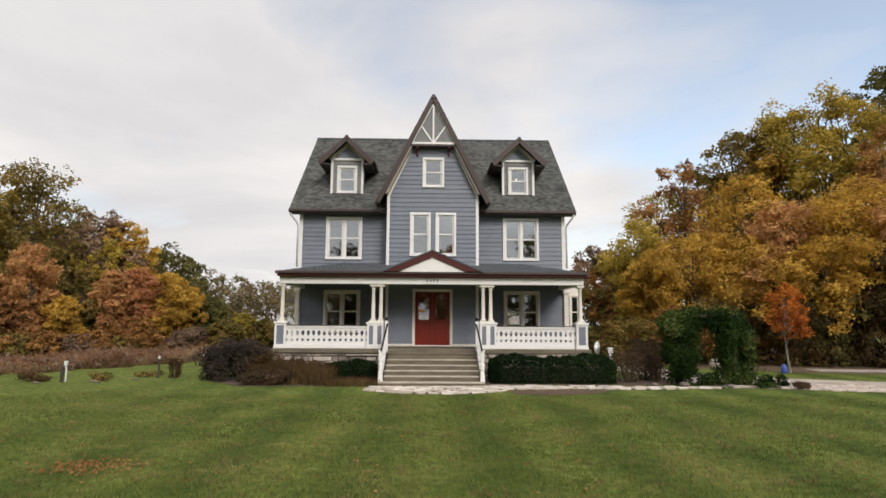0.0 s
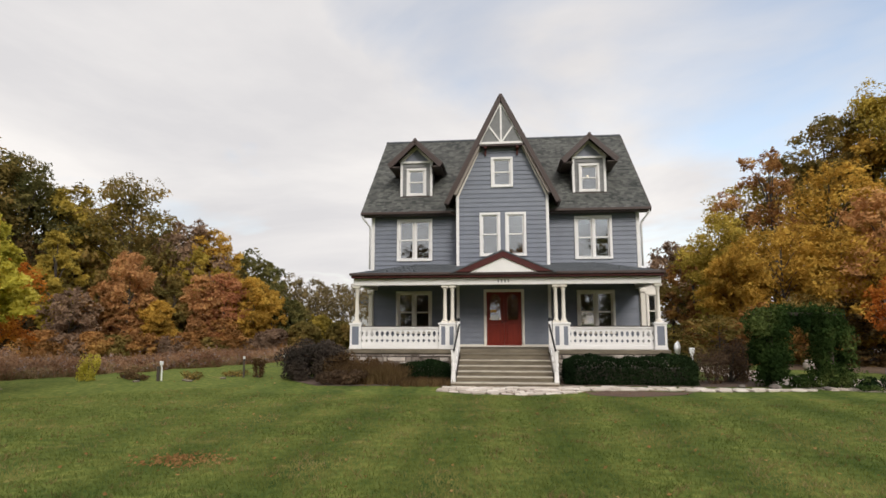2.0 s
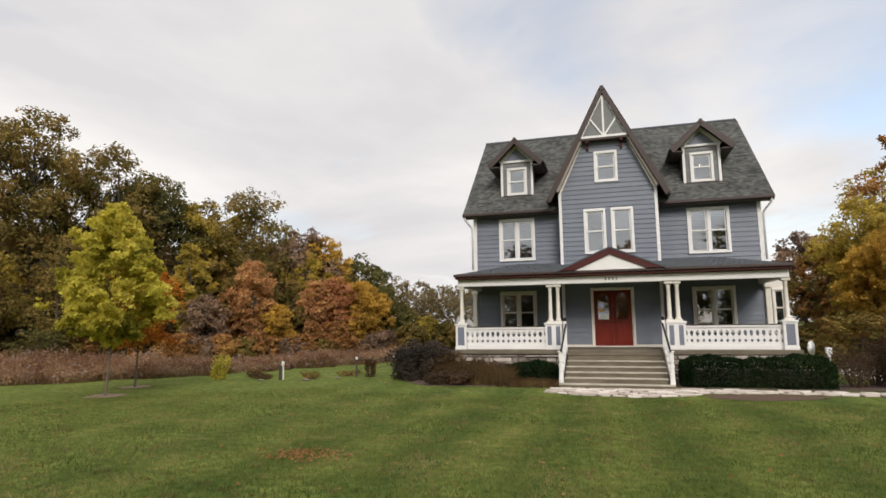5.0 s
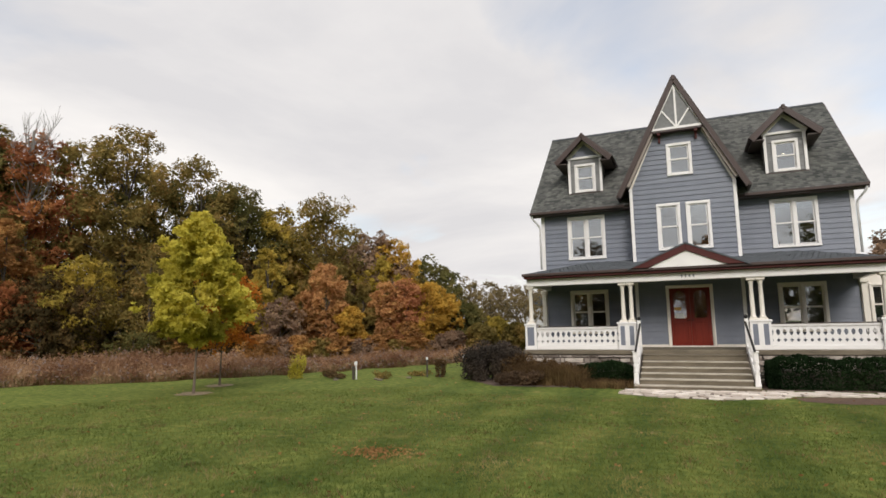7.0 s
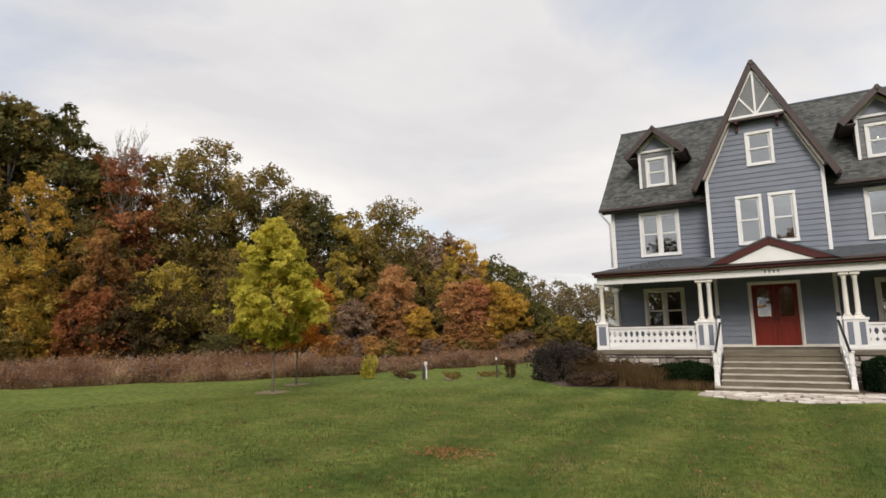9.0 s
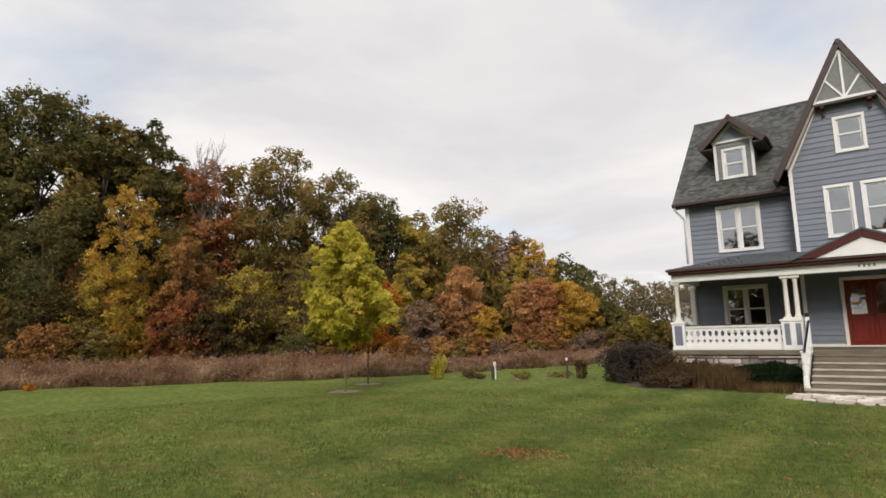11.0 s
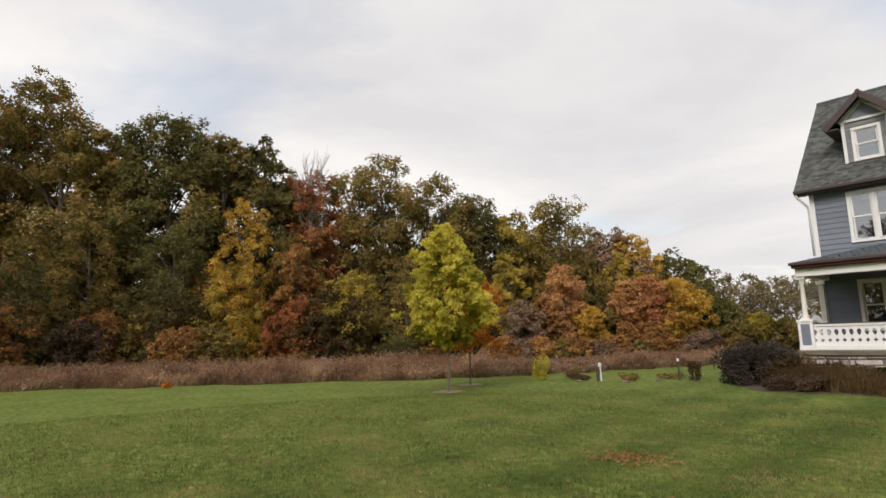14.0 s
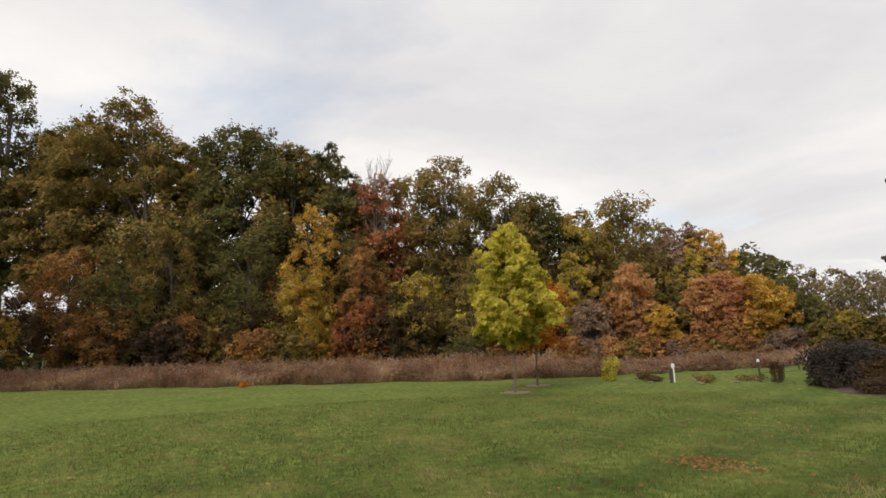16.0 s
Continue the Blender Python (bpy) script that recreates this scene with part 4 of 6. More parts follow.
# lamps inside that show as warm points
for x, y, z in ((4.05, 3.2, 5.55), (3.15, 2.6, 2.85), (3.75, 2.4, 8.35), (-3.3, 3.2, 6.1), (0.22, 1.5, 7.75)):
    lamp = thing("ceiling_lamp", "small warm glass ceiling lamp seen through window", "lamp", (x, y, z), group="lamps inside the house")
    part("globe", Shape().turned(0, 0, [(0.01, -0.035), (0.026, -0.02), (0.034, 0), (0.026, 0.02), (0.01, 0.035)], 10), LAMP_GLOW, lamp, smooth=True)
    part("stem", Shape().tube([(0, 0, 0.04), (0, 0, 0.5)], [0.008, 0.008], 6), IRON, lamp)

# ---- front steps ----
steps = thing("front_steps", "broad weathered concrete steps with pale worn edges", "steps", (0, -2.48, 0))
RUN = 0.40
TREADS = (0.90, 0.715, 0.56, 0.415, 0.275, 0.13)
for k, z in enumerate(TREADS):
    half = 1.64 if k == 5 else 1.50
    st = part("step", Shape().box(-half, half, -RUN * (k + 1), -RUN * k if k else 0.0, 0.0, z - 0.031), CONCRETE, steps, bevel=0.012)
    part("nosing", Shape().box(-half - 0.01, half + 0.01, -RUN * (k + 1) - 0.03, -RUN * k - 0.002, z - 0.03, z), NOSING if k else CONCRETE, st, bevel=0.01)
for sgn in (-1, 1):
    x = sgn * 1.59
    rail = thing("stair_rail", "white turned stair post with black iron handrail", "railing", (x, -2.48, 0), group="rails of the front steps")
    part("newel", Shape().prism([(-0.075, 0.125), (0.075, 0.125), (0.055, 0.46), (-0.055, 0.46)], -2.165, -2.035), WHITE, rail, bevel=0.012)
    part("newel_turning", Shape().turned(0, -2.10, [(0.06, 0.46), (0.08, 0.49), (0.05, 0.54), (0.072, 0.62), (0.072, 0.68), (0.048, 0.76), (0.075, 0.80), (0.06, 0.82)], 14), WHITE, rail, smooth=True)
    part("newel_top", Shape().box(-0.06, 0.06, -2.16, -2.04, 0.82, 1.06), WHITE, rail, bevel=0.012)
    part("newel_cap", Shape().box(-0.085, 0.085, -2.185, -2.015, 1.06, 1.10), WHITE, rail, bevel=0.012)
    part("upper_newel", Shape().box(-0.055, 0.055, -0.02, 0.09, FLOOR - 0.1, 2.0), WHITE, rail, bevel=0.01)
    part("newel_ball", Shape().turned(0, 0.035, [(0.02, 2.0), (0.05, 2.03), (0.06, 2.07), (0.045, 2.11), (0.012, 2.13)], 12), IRON, rail, "black iron ball", smooth=True)
    part("stringer", Shape().add([(dx, y, z) for dx in (-0.035, 0.035) for y, z in ((-2.05, 0.10), (-2.05, 0.30), (0.0, 1.22), (0.0, 0.98))], [(0, 1, 2, 3), (7, 6, 5, 4), (0, 4, 5, 1), (1, 5, 6, 2), (2, 6, 7, 3), (3, 7, 4, 0)]), WHITE, rail)
    part("iron_handrail", Shape().tube([(-sgn * 0.03, -2.22, 1.10), (-sgn * 0.03, -2.10, 1.15), (-sgn * 0.03, -0.1, 1.86), (-sgn * 0.03, 0.05, 1.90)], [0.032] * 4, 8), IRON, rail, "black iron handrail", smooth=True)
    for k in range(4):
        y = -1.70 + 0.45 * k
        part("baluster", Shape().turned(0, y, [(0.03, 0.30 + (y + 2.05) * 0.44), (0.018, 0.42 + (y + 2.05) * 0.44), (0.03, 0.66 + (y + 2.05) * 0.42), (0.018, 1.14 + (y + 2.10) * 0.355)], 8), WHITE, rail, smooth=True)

# ---- paths and drive ----
def flag_path(outline, name, label, cell, seed):
    """Irregular flagstones on a mulch bed inside a band given by centre line points (x, y, half width)."""
    rng = random.Random(seed)
    bed = Shape()
    for (x0, y0, w0), (x1, y1, w1) in zip(outline, outline[1:]):
        bed.add([(x0, y0 - w0, 0.006), (x1, y1 - w1, 0.006), (x1, y1 + w1, 0.006), (x0, y0 + w0, 0.006)], [(0, 1, 2, 3)])
    path = solo(name, bed, MULCH, label, "path", kind="structure")
    for (x0, y0, w0), (x1, y1, w1) in zip(outline, outline[1:]):
        n = max(1, round((x1 - x0) / cell))
        for i in range(n):
            a, b = i / n, (i + 1) / n
            rows = max(1, round((w0 + w1) / cell / 0.8))
            for r in range(rows):
                def at(u, v):
                    w = w0 + (w1 - w0) * u
                    return (x0 + (x1 - x0) * (u + (r % 2) * 0.45 / n) + rng.uniform(-0.06, 0.06), y0 + (y1 - y0) * u - w + 2 * w * v + rng.uniform(-0.05, 0.05))
                c = [at(a + 0.07 / n, (r + 0.09) / rows), at((a + b) / 2, (r + 0.04) / rows), at(b - 0.07 / n, (r + 0.10) / rows), at(b - 0.06 / n, (r + 0.90) / rows), at((a + b) / 2, (r + 0.96) / rows), at(a + 0.07 / n, (r + 0.91) / rows)]
                h = rng.uniform(0.015, 0.05)
                s = Shape().add([(x, y, h) for x, y in c] + [(x, y, 0.0) for x, y in c], [(0, 1, 2, 3, 4, 5)] + [(k, k + 6, (k + 1) % 6 + 6, (k + 1) % 6) for k in range(6)])
                part("flagstone", s, FLAG, path)
    return path


flag_path([(-1.95, -5.5, 0.55), (-0.9, -5.6, 0.95), (0.6, -5.7, 1.05), (2.0, -5.35, 0.8)], "front_landing", "pale irregular flagstones before the steps", 0.40, 1)
flag_path([(2.0, -5.1, 0.55), (4.2, -4.95, 0.38), (6.0, -5.05, 0.50), (7.4, -5.0, 0.30), (8.9, -4.8, 0.26)], "garden_path", "narrow pale flagstone path along the hedge", 0.42, 2)


def sheet(points, z, name, material, label, category):
    solo(name, Shape().add([(x, y, z) for x, y in points], [tuple(range(len(points)))]), material, label, category, kind="structure")


sheet([(9.0, -4.5), (9.9, -5.0), (11.6, -5.5), (13.6, -6.1), (24, -8.9), (40, -11.0), (40, -5.6), (24, -4.6), (15.6, -2.9), (12.8, -1.7), (10.8, -0.4), (9.6, 4.0), (7.6, 4.0), (8.0, -0.5)], 0.012, "driveway", GRAVEL, "pale gravel driveway beside the lawn", "driveway")
rng = random.Random(88)
rubble = Shape()
for k in range(420):
    x = rng.uniform(9.2, 22.0)
    y = -4.7 - (x - 9.2) * 0.29 + abs(rng.gauss(0, 0.45)) + rng.choice((0.0, 0.0, 1.0))
    r, h = rng.uniform(0.05, 0.2), rng.uniform(0.02, 0.07)
    rubble.turned(x, y, [(r, 0.0), (r * rng.uniform(0.7, 1.0), h * 0.7), (r * 0.4, h)], 6)
tagged(solo("rubble", rubble, FLAG, "pale broken stones along the drive's edge", "stones"), kind="stuff")
# one dark sheet for both the leaf litter and the shade beneath the trees
sheet([(11.5, 3.0), (14.5, 1.0), (20, -0.6), (30, -2.2), (60, -4.0), (70, 20), (40, 32), (11.5, 24)], 0.006, "woodland_floor", SHADED_LITTER, "brown fallen leaves under the trees, darkened for the shade there", "ground")
sheet([(16.2, 1.4), (24, 0.2), (45, -1.5), (45, 0.2), (24, 2.0), (16.5, 2.9)], 0.010, "track", GRAVEL, "far pale gravel track under the trees", "track")
sheet([(-5.9, -4.9), (-3.6, -4.75), (-1.75, -4.55), (-1.75, -2.4), (-7.2, -2.2), (-7.4, -3.2)], 0.008, "planting_bed", MULCH, "brown mulched planting bed beside the steps", "bed")
sheet([(1.75, -4.3), (6.6, -4.2), (8.2, -3.9), (8.6, -2.0), (6.0, -2.2), (1.75, -2.4)], 0.008, "planting_bed", MULCH, "brown mulched planting bed under the hedge", "bed")


sheet([(2.2, -5.9), (2.9, -5.62), (3.9, -5.5), (5.3, -5.72), (4.8, -6.3), (4.0, -6.7), (3.2, -6.85), (2.4, -6.6)], 0.009, "bare_soil", SOIL, "bare brown soil along the flagstone path", "soil")


def disc(x, y, r, name, material, label, category, seed=0, z=0.012):
    rng = random.Random(seed)
    solo(name, Shape().add([(r * rng.uniform(0.8, 1.15) * math.cos(a), r * rng.uniform(0.8, 1.15) * math.sin(a), z) for a in (k * math.pi / 9 for k in range(18))], [tuple(range(18))]), material, label, category, (x, y, 0), kind="structure")


# ---- shrubs and hedges ----
def shrub(name, label, material, x, y, sx, sy, sz, count, leaf, seed, lumps=14, stems=6):
    """A low shrub: short forked stems and clumps of leaves in an uneven mound."""
    rng = np.random.default_rng(seed)
    e = thing(name, label, "shrub", (x, y, 0))
    cs = np.stack([rng.uniform(-0.75, 0.75, lumps) * sx, rng.uniform(-0.7, 0.7, lumps) * sy, rng.uniform(0.12, 0.72, lumps) * sz], 1)
    cs[:, 2] *= 1 - 0.35 * (cs[:, 0] / sx) ** 2
    per = count // lumps
    p = rng.normal(size=(lumps, per, 3))
    p /= np.linalg.norm(p, axis=2, keepdims=True)
    p *= rng.uniform(0.3, 1, (lumps, per, 1)) ** 0.5 * np.array([0.42 * sx, 0.5 * sy, 0.30 * sz]) * (14 / lumps) ** 0.3 * rng.uniform(0.7, 1.2, (lumps, 1, 1))
    pts = (p + cs[:, None, :]).reshape(-1, 3)
    pts[:, 2] = np.abs(pts[:, 2]) + 0.02
    part("foliage", leaf_mesh("foliage", pts, leaf, rng), material, e)
    s = Shape()
    for k in range(stems):
        c = cs[k % lumps]
        s.tube([(c[0] * 0.25, c[1] * 0.25, 0), tuple(c * 0.6), tuple(c)], [0.03, 0.02, 0.008], 5)
    part("woody_base", s, BARK, e)
    return e


def hedge(label, x0, x1, y0, y1, h, seed, material=None, count=16000):
    """A clipped hedge: leaves on and under the faces of a rounded block."""
    rng = np.random.default_rng(seed)
    e = thing("hedge", label, "hedge", ((x0 + x1) / 2, (y0 + y1) / 2, 0))
    a, b = (x1 - x0) / 2, (y1 - y0) / 2
    q = rng.uniform(-1, 1, (count, 3))
    k = rng.integers(0, 6, count)
    depth = 1 - rng.uniform(0, 0.22, count) ** 1.3
    q[np.arange(count), k // 2] = np.where(k % 2, depth, -depth)
    q[:, 2] = q[:, 2] * 0.5 + 0.5
    pts = q * np.array([a, b, h])
    # rounded shoulders and an uneven, grown-out surface
    ends = np.clip((np.abs(pts[:, 0]) - (a - 0.5)) / 0.5, 0, 1)
    face = np.clip((np.abs(pts[:, 1]) - b * 0.4) / (b * 0.6), 0, 1)
    pts[:, 2] *= 1 - 0.22 * ends ** 2 - 0.16 * face ** 2
    pts[:, 1] *= 1 - 0.25 * ends ** 2
    wob = np.sin(pts[:, 0] * 2.1 + seed) * 0.06 + np.sin(pts[:, 0] * 5.3 + pts[:, 1] * 4) * 0.05 + np.sin(pts[:, 0] * 11 + pts[:, 2] * 9) * 0.03
    pts[:, 2] *= 1 + wob
    pts[:, 1] += wob * 0.8 * np.sign(pts[:, 1])
    pts += rng.normal(size=(count, 3)) * 0.022
    pts[:, 2] = np.abs(pts[:, 2])
    part("foliage", leaf_mesh("foliage", pts, 0.075, rng), material or YEW, e)
    part("core", Shape().box(-a * 0.92, a * 0.92, -b * 0.6, b * 0.6, 0.0, h * 0.6), BARK, e)


hedge("dark green clipped hedge beside the steps", 1.95, 6.0, -3.95, -2.75, 0.84, 5, count=26000)
hedge("dark green clipped hedge before the porch", -3.55, -1.85, -3.7, -2.75, 0.66, 6)
shrub("shrub", "large dark purple-green rounded shrub at the porch corner", PURPLE, -6.6, -2.9, 1.2, 0.9, 1.6, 30000, 0.065, 21, 60)
shrub("shrub", "low dark purple-brown shrub in front of the bed", BRUSH, -5.1, -4.4, 0.85, 0.4, 0.55, 6000, 0.07, 22)
shrub("shrub", "russet half-bare shrub before the porch", STRAW, -5.4, -3.3, 0.7, 0.5, 1.05, 4000, 0.08, 29)
shrub("shrub", "russet half-bare shrub before the porch", STRAW, -4.3, -3.4, 0.6, 0.5, 0.85, 3000, 0.08, 30)
shrub("shrub", "brown half-bare shrub beside the path", BRUSH, 6.7, -3.1, 0.75, 0.6, 1.25, 3200, 0.055, 23)
shrub("shrub", "brown half-bare shrub beside the path", BRUSH, 7.4, -2.5, 0.8, 0.6, 1.5, 3200, 0.055, 24, stems=12)
shrub("shrub", "brown half-bare shrub beside the path", BRUSH, 8.1, -1.8, 0.8, 0.6, 1.5, 3200, 0.055, 33, stems=12)
shrub("shrub", "small green shrub on the drive's edge", YEW, 10.9, -4.3, 0.45, 0.35, 0.42, 2000, 0.06, 25)
for k, (x, y, w) in enumerate(((10.3, -4.9, 0.35), (11.3, -5.15, 0.32))):
    shrub("shrub", "low weedy plant on the drive's edge", BRUSH if k % 2 else VINE, x, y, w, 0.3, 0.22, 600, 0.07, 70 + k)
shrub("shrub", "small green shrub under the arbor", VINE, 8.95, -4.1, 0.4, 0.3, 0.45, 1800, 0.06, 26)
shrub("shrub", "small yellow shrub at the meadow's edge", LIME, -14.3, -4.0, 0.34, 0.3, 1.0, 1800, 0.07, 27)
shrub("shrub", "small green-brown shrub by the posts", STRAW, -8.9, -2.3, 0.22, 0.22, 0.75, 900, 0.07, 28)
for k, (x, y) in enumerate(((-12.6, -3.7), (-10.9, -3.4), (-13.4, -3.2), (-9.9, -2.0))):
    shrub("shrub", "low straggly brown-green garden plant", OLIVE if k % 2 else STRAW, x, y, 0.45, 0.35, 0.3, 380, 0.08, 40 + k)


def tufts(name, label, material, x0, x1, y0, y1, h, count, seed, lean=0.35, width=0.012):
    """A stand of upright grass: bent blades."""
    rng = np.random.default_rng(seed)
    e = thing(name, label, "grass", ((x0 + x1) / 2, (y0 + y1) / 2, 0), kind="stuff")
    p = np.stack([rng.uniform(-0.5, 0.5, count) * (x1 - x0), rng.uniform(-0.5, 0.5, count) * (y1 - y0), np.zeros(count)], 1)
    p = (np.round(p * 2.2) / 2.2 + rng.normal(size=(count, 3)) * 0.12) * [1, 1, 0]
    part("blades", blade_mesh(p, h, width, lean, rng), material, e)


def blade_mesh(p, h, width, lean, rng):
    n = len(p)
    ang = rng.uniform(0, 2 * math.pi, n)
    side = np.stack([np.cos(ang), np.sin(ang), np.zeros(n)], 1) * width
    tilt = rng.normal(size=(n, 3)) * lean * h * [1, 1, 0]
    hh = (h * rng.uniform(0.55, 1.1, n))[:, None] * np.array([0, 0, 1.0])
    v = np.stack([p - side, p + side, p + hh * 0.6 + tilt * 0.35 + side * 0.7, p + hh * 0.6 + tilt * 0.35 - side * 0.7, p + hh + tilt], 1)
    k = np.arange(n)[:, None] * 5
    return raw_mesh("blades", v.reshape(-1, 3), np.concatenate([k + [0, 1, 2], k + [0, 2, 3], k + [3, 2, 4]]))


tufts("ornamental_grass", "russet ornamental grass before the porch", STRAW, -5.3, -3.4, -4.3, -3.2, 0.66, 4500, 31, 0.35)
tufts("ornamental_grass", "short dry grass along the bed's edge", STRAW, -3.4, -1.85, -4.6, -3.8, 0.24, 2500, 32, 0.3)

# vine-covered arbor over the path
arbor = thing("arbor", "garden arbor overgrown with dark green vines", "arbor", (8.92, -4.05, 0))
rng = np.random.default_rng(51)
frame_bars = Shape()
for x in (-0.85, 0.85):
    for y in (-0.12, 0.12):
        frame_bars.box(x - 0.04, x + 0.04, y - 0.04, y + 0.04, 0, 2.2)
frame_bars.box(-1.2, 1.2, -0.16, -0.08, 2.15, 2.25).box(-1.2, 1.2, 0.08, 0.16, 2.15, 2.25)
part("frame", frame_bars, BARK, arbor)
lumps, sizes = [], []
for k in range(230):
    u = rng.uniform(0, 1)
    if u < 0.37:
        cz = rng.uniform(0.22, 2.1)
        cx, spread = -0.84 + rng.uniform(-0.5, 0.46) * (0.62 + 0.2 * cz), 0.26
    elif u < 0.74:
        cz = rng.uniform(0.12, 2.0)
        cx, spread = 0.86 + rng.uniform(-0.46, 0.5) * (1.12 - 0.22 * cz), 0.26
    else:
        cx = rng.uniform(-1.3, 1.3)
        cz, spread = 2.12 - 0.10 * abs(cx) ** 2.5 + rng.uniform(-0.3, 0.2), 0.24
    lumps.append((cx, rng.uniform(-0.4, 0.4), cz))
    sizes.append(spread * rng.uniform(0.5, 1.25))
lumps, sizes = np.array(lumps), np.array(sizes)
p = rng.normal(size=(len(lumps), 170, 3))
p /= np.linalg.norm(p, axis=2, keepdims=True)
p *= rng.uniform(0.3, 1.35, (len(lumps), 170, 1)) ** 0.6 * sizes[:, None, None]
pts = (p + lumps[:, None, :]).reshape(-1, 3)
pts[:, 2] = np.abs(pts[:, 2]) + 0.03
part("vines", leaf_mesh("vines", pts, 0.085, rng), VINE, arbor)

shrub("shrub", "small flame-orange shrub at the meadow's edge", FLAME, -27.0, -14.0, 0.2, 0.2, 0.28, 500, 0.09, 34)
for x, y, s_ in ((7.95, -4.5, 1.1), (7.1, -4.25, 0.7), (9.3, -4.7, 0.8)):
    solo("garden_rock", Shape().turned(0, 0, [(0.13 * s_, 0), (0.16 * s_, 0.05 * s_), (0.11 * s_, 0.11 * s_), (0.04 * s_, 0.13 * s_)], 6), MORTAR, "pale rough rock beside the garden path", "stone", (x, y, 0), group="rocks by the arbor")

# small things in the garden
dish = thing("satellite_dish", "small white satellite dish on a short pole", "dish", (6.75, 1.2, 0), 50)
part("pole", Shape().tube([(0, 0, 0), (0, 0, 0.75)], [0.025, 0.025], 8), IRON, dish)
part("bowl", Shape().tube([(0, y, 0.95) for y in (0.0, -0.03, -0.07, -0.12, -0.11)], [0.05, 0.15, 0.22, 0.27, 0.26], 20), METAL_WHITE, dish, smooth=True)
meter = thing("utility_post", "short white utility post in the grass", "post", (7.45, 1.4, 0))
part("post", Shape().box(-0.05, 0.05, -0.05, 0.05, 0, 0.8), METAL_WHITE, meter, bevel=0.01)
part("cap", Shape().box(-0.1, 0.1, -0.07, 0.07, 0.72, 0.95), METAL_WHITE, meter, bevel=0.02)

white_post = thing("garden_post", "weathered post with white box and pipe", "post", (-11.65, -3.95, 0))
part("stake", Shape().box(-0.14, -0.05, -0.04, 0.04, 0, 0.5), BARK, white_post, bevel=0.01)
part("pipe", Shape().tube([(0.03, 0, 0.02), (0.03, 0, 0.4), (0.0, 0, 0.55)], [0.025, 0.025, 0.025], 8), METAL_WHITE, white_post)
part("box", Shape().box(-0.045, 0.06, -0.04, 0.04, 0.53, 0.67), METAL_WHITE, white_post, "white metal box", bevel=0.015)
fence = thing("wire_fence", "thin garden fence with white-topped posts", "fence", (-9.4, -2.45, 0))
for k, (x, y) in enumerate(((0, 0), (0.9, 1.6), (2.4, 2.6), (3.6, 2.4))):
    post = part("post", Shape().box(x - 0.025, x + 0.025, y - 0.025, y + 0.025, 0, 0.66), BARK, fence)
    part("post_cap", Shape().box(x - 0.032, x + 0.032, y - 0.032, y + 0.032, 0.66, 0.76), METAL_WHITE, post)
for z in (0.3, 0.6):
    part("wire", Shape().tube([(0, 0, z), (0.9, 1.6, z), (2.4, 2.6, z), (3.6, 2.4, z)], [0.006] * 4, 5), IRON, fence)
for x, y in ((-12.3, -4.3), (-10.6, -4.0), (-10.9, -3.7), (-9.9, -3.0)):
    solo("stone", Shape().turned(0, 0, [(0.10, 0), (0.12, 0.03), (0.09, 0.05), (0.03, 0.06)], 8), CONCRETE, "flat pale stone at a flower bed", "stone", (x, y, 0), group="stones round the flower bed")
bag = thing("blue_bag", "blue plastic watering bag round a tree trunk", "bag", (14.2, 0.5, 0))
part("bag_body", Shape().turned(0, 0, [(0.12, 0), (0.13, 0.08), (0.11, 0.24), (0.07, 0.34), (0.03, 0.36)], 12), BLUE_BAG, bag, smooth=True)
for x, y in ((12.4, 2.6), (12.9, 2.4)):
    solo("boulder", Shape().turned(0, 0, [(0.16, 0), (0.22, 0.12), (0.2, 0.3), (0.1, 0.42), (0.02, 0.45)], 9), STONE, "pale grey boulder at the wood's edge", "stone", (x, y, 0), group="boulders by the drive", smooth=True)
far_house = thing("far_building", "pale building glimpsed between far trees", "building", (-17.0, 48, 0))
part("wall", Shape().box(-2.2, 2.2, 0, 5, 0, 4.2), GREY_FAR, far_house)
part("roof", Shape().prism([(-2.6, 4.2), (2.6, 4.2), (0, 6.0)], -0.3, 5.3), PORCH_ROOF, far_house)

# ---- woods ----
tree(DEEP, -68.3, -23.5, 30.7, 5.7, "tall broad tree with dark olive-green leaves in the wood", group="trees of the wood", count=30000, leaf=0.32)
tree(OLIVE, -62.2, -18.0, 24.6, 5.5, "tall broad tree with olive-green leaves in the wood", group="trees of the wood", count=30000, leaf=0.32)
tree(OLIVE, -57.4, -13.7, 25.7, 6.3, "tall broad tree with olive-brown leaves in the wood", group="trees of the wood", count=30000, leaf=0.32)
tree(DEEP, -49.8, -6.9, 21.7, 5.9, "tall broad tree with dark green leaves in the wood", group="trees of the wood", count=30000, leaf=0.32)
tree(OLIVE, -46.3, -3.8, 19.6, 3.5, "tall broad tree with olive leaves in the wood", group="trees of the wood", count=17500, leaf=0.32)
tree(DEEP, -43.6, -1.2, 19.3, 3.2, "tall broad tree with dark green leaves in the wood", group="trees of the wood", count=16100, leaf=0.30)
tree(CRIMSON, -40.6, 1.4, 16.3, 3.6, "tall broad tree with thin crimson leaves in the wood", group="trees of the wood", count=14900, leaf=0.25)
tree(OLIVE, -36.4, 5.1, 17.3, 4.0, "tall broad tree with olive leaves in the wood", group="trees of the wood", count=18000, leaf=0.24)
tree(OLIVE, -32.8, 8.3, 15.1, 3.3, "tall broad tree with olive leaves in the wood", group="trees of the wood", count=13200, leaf=0.22)
tree(DEEP, -30.5, 10.3, 13.2, 3.1, "tall broad tree with olive-green leaves in the wood", group="trees of the wood", count=10800, leaf=0.22)
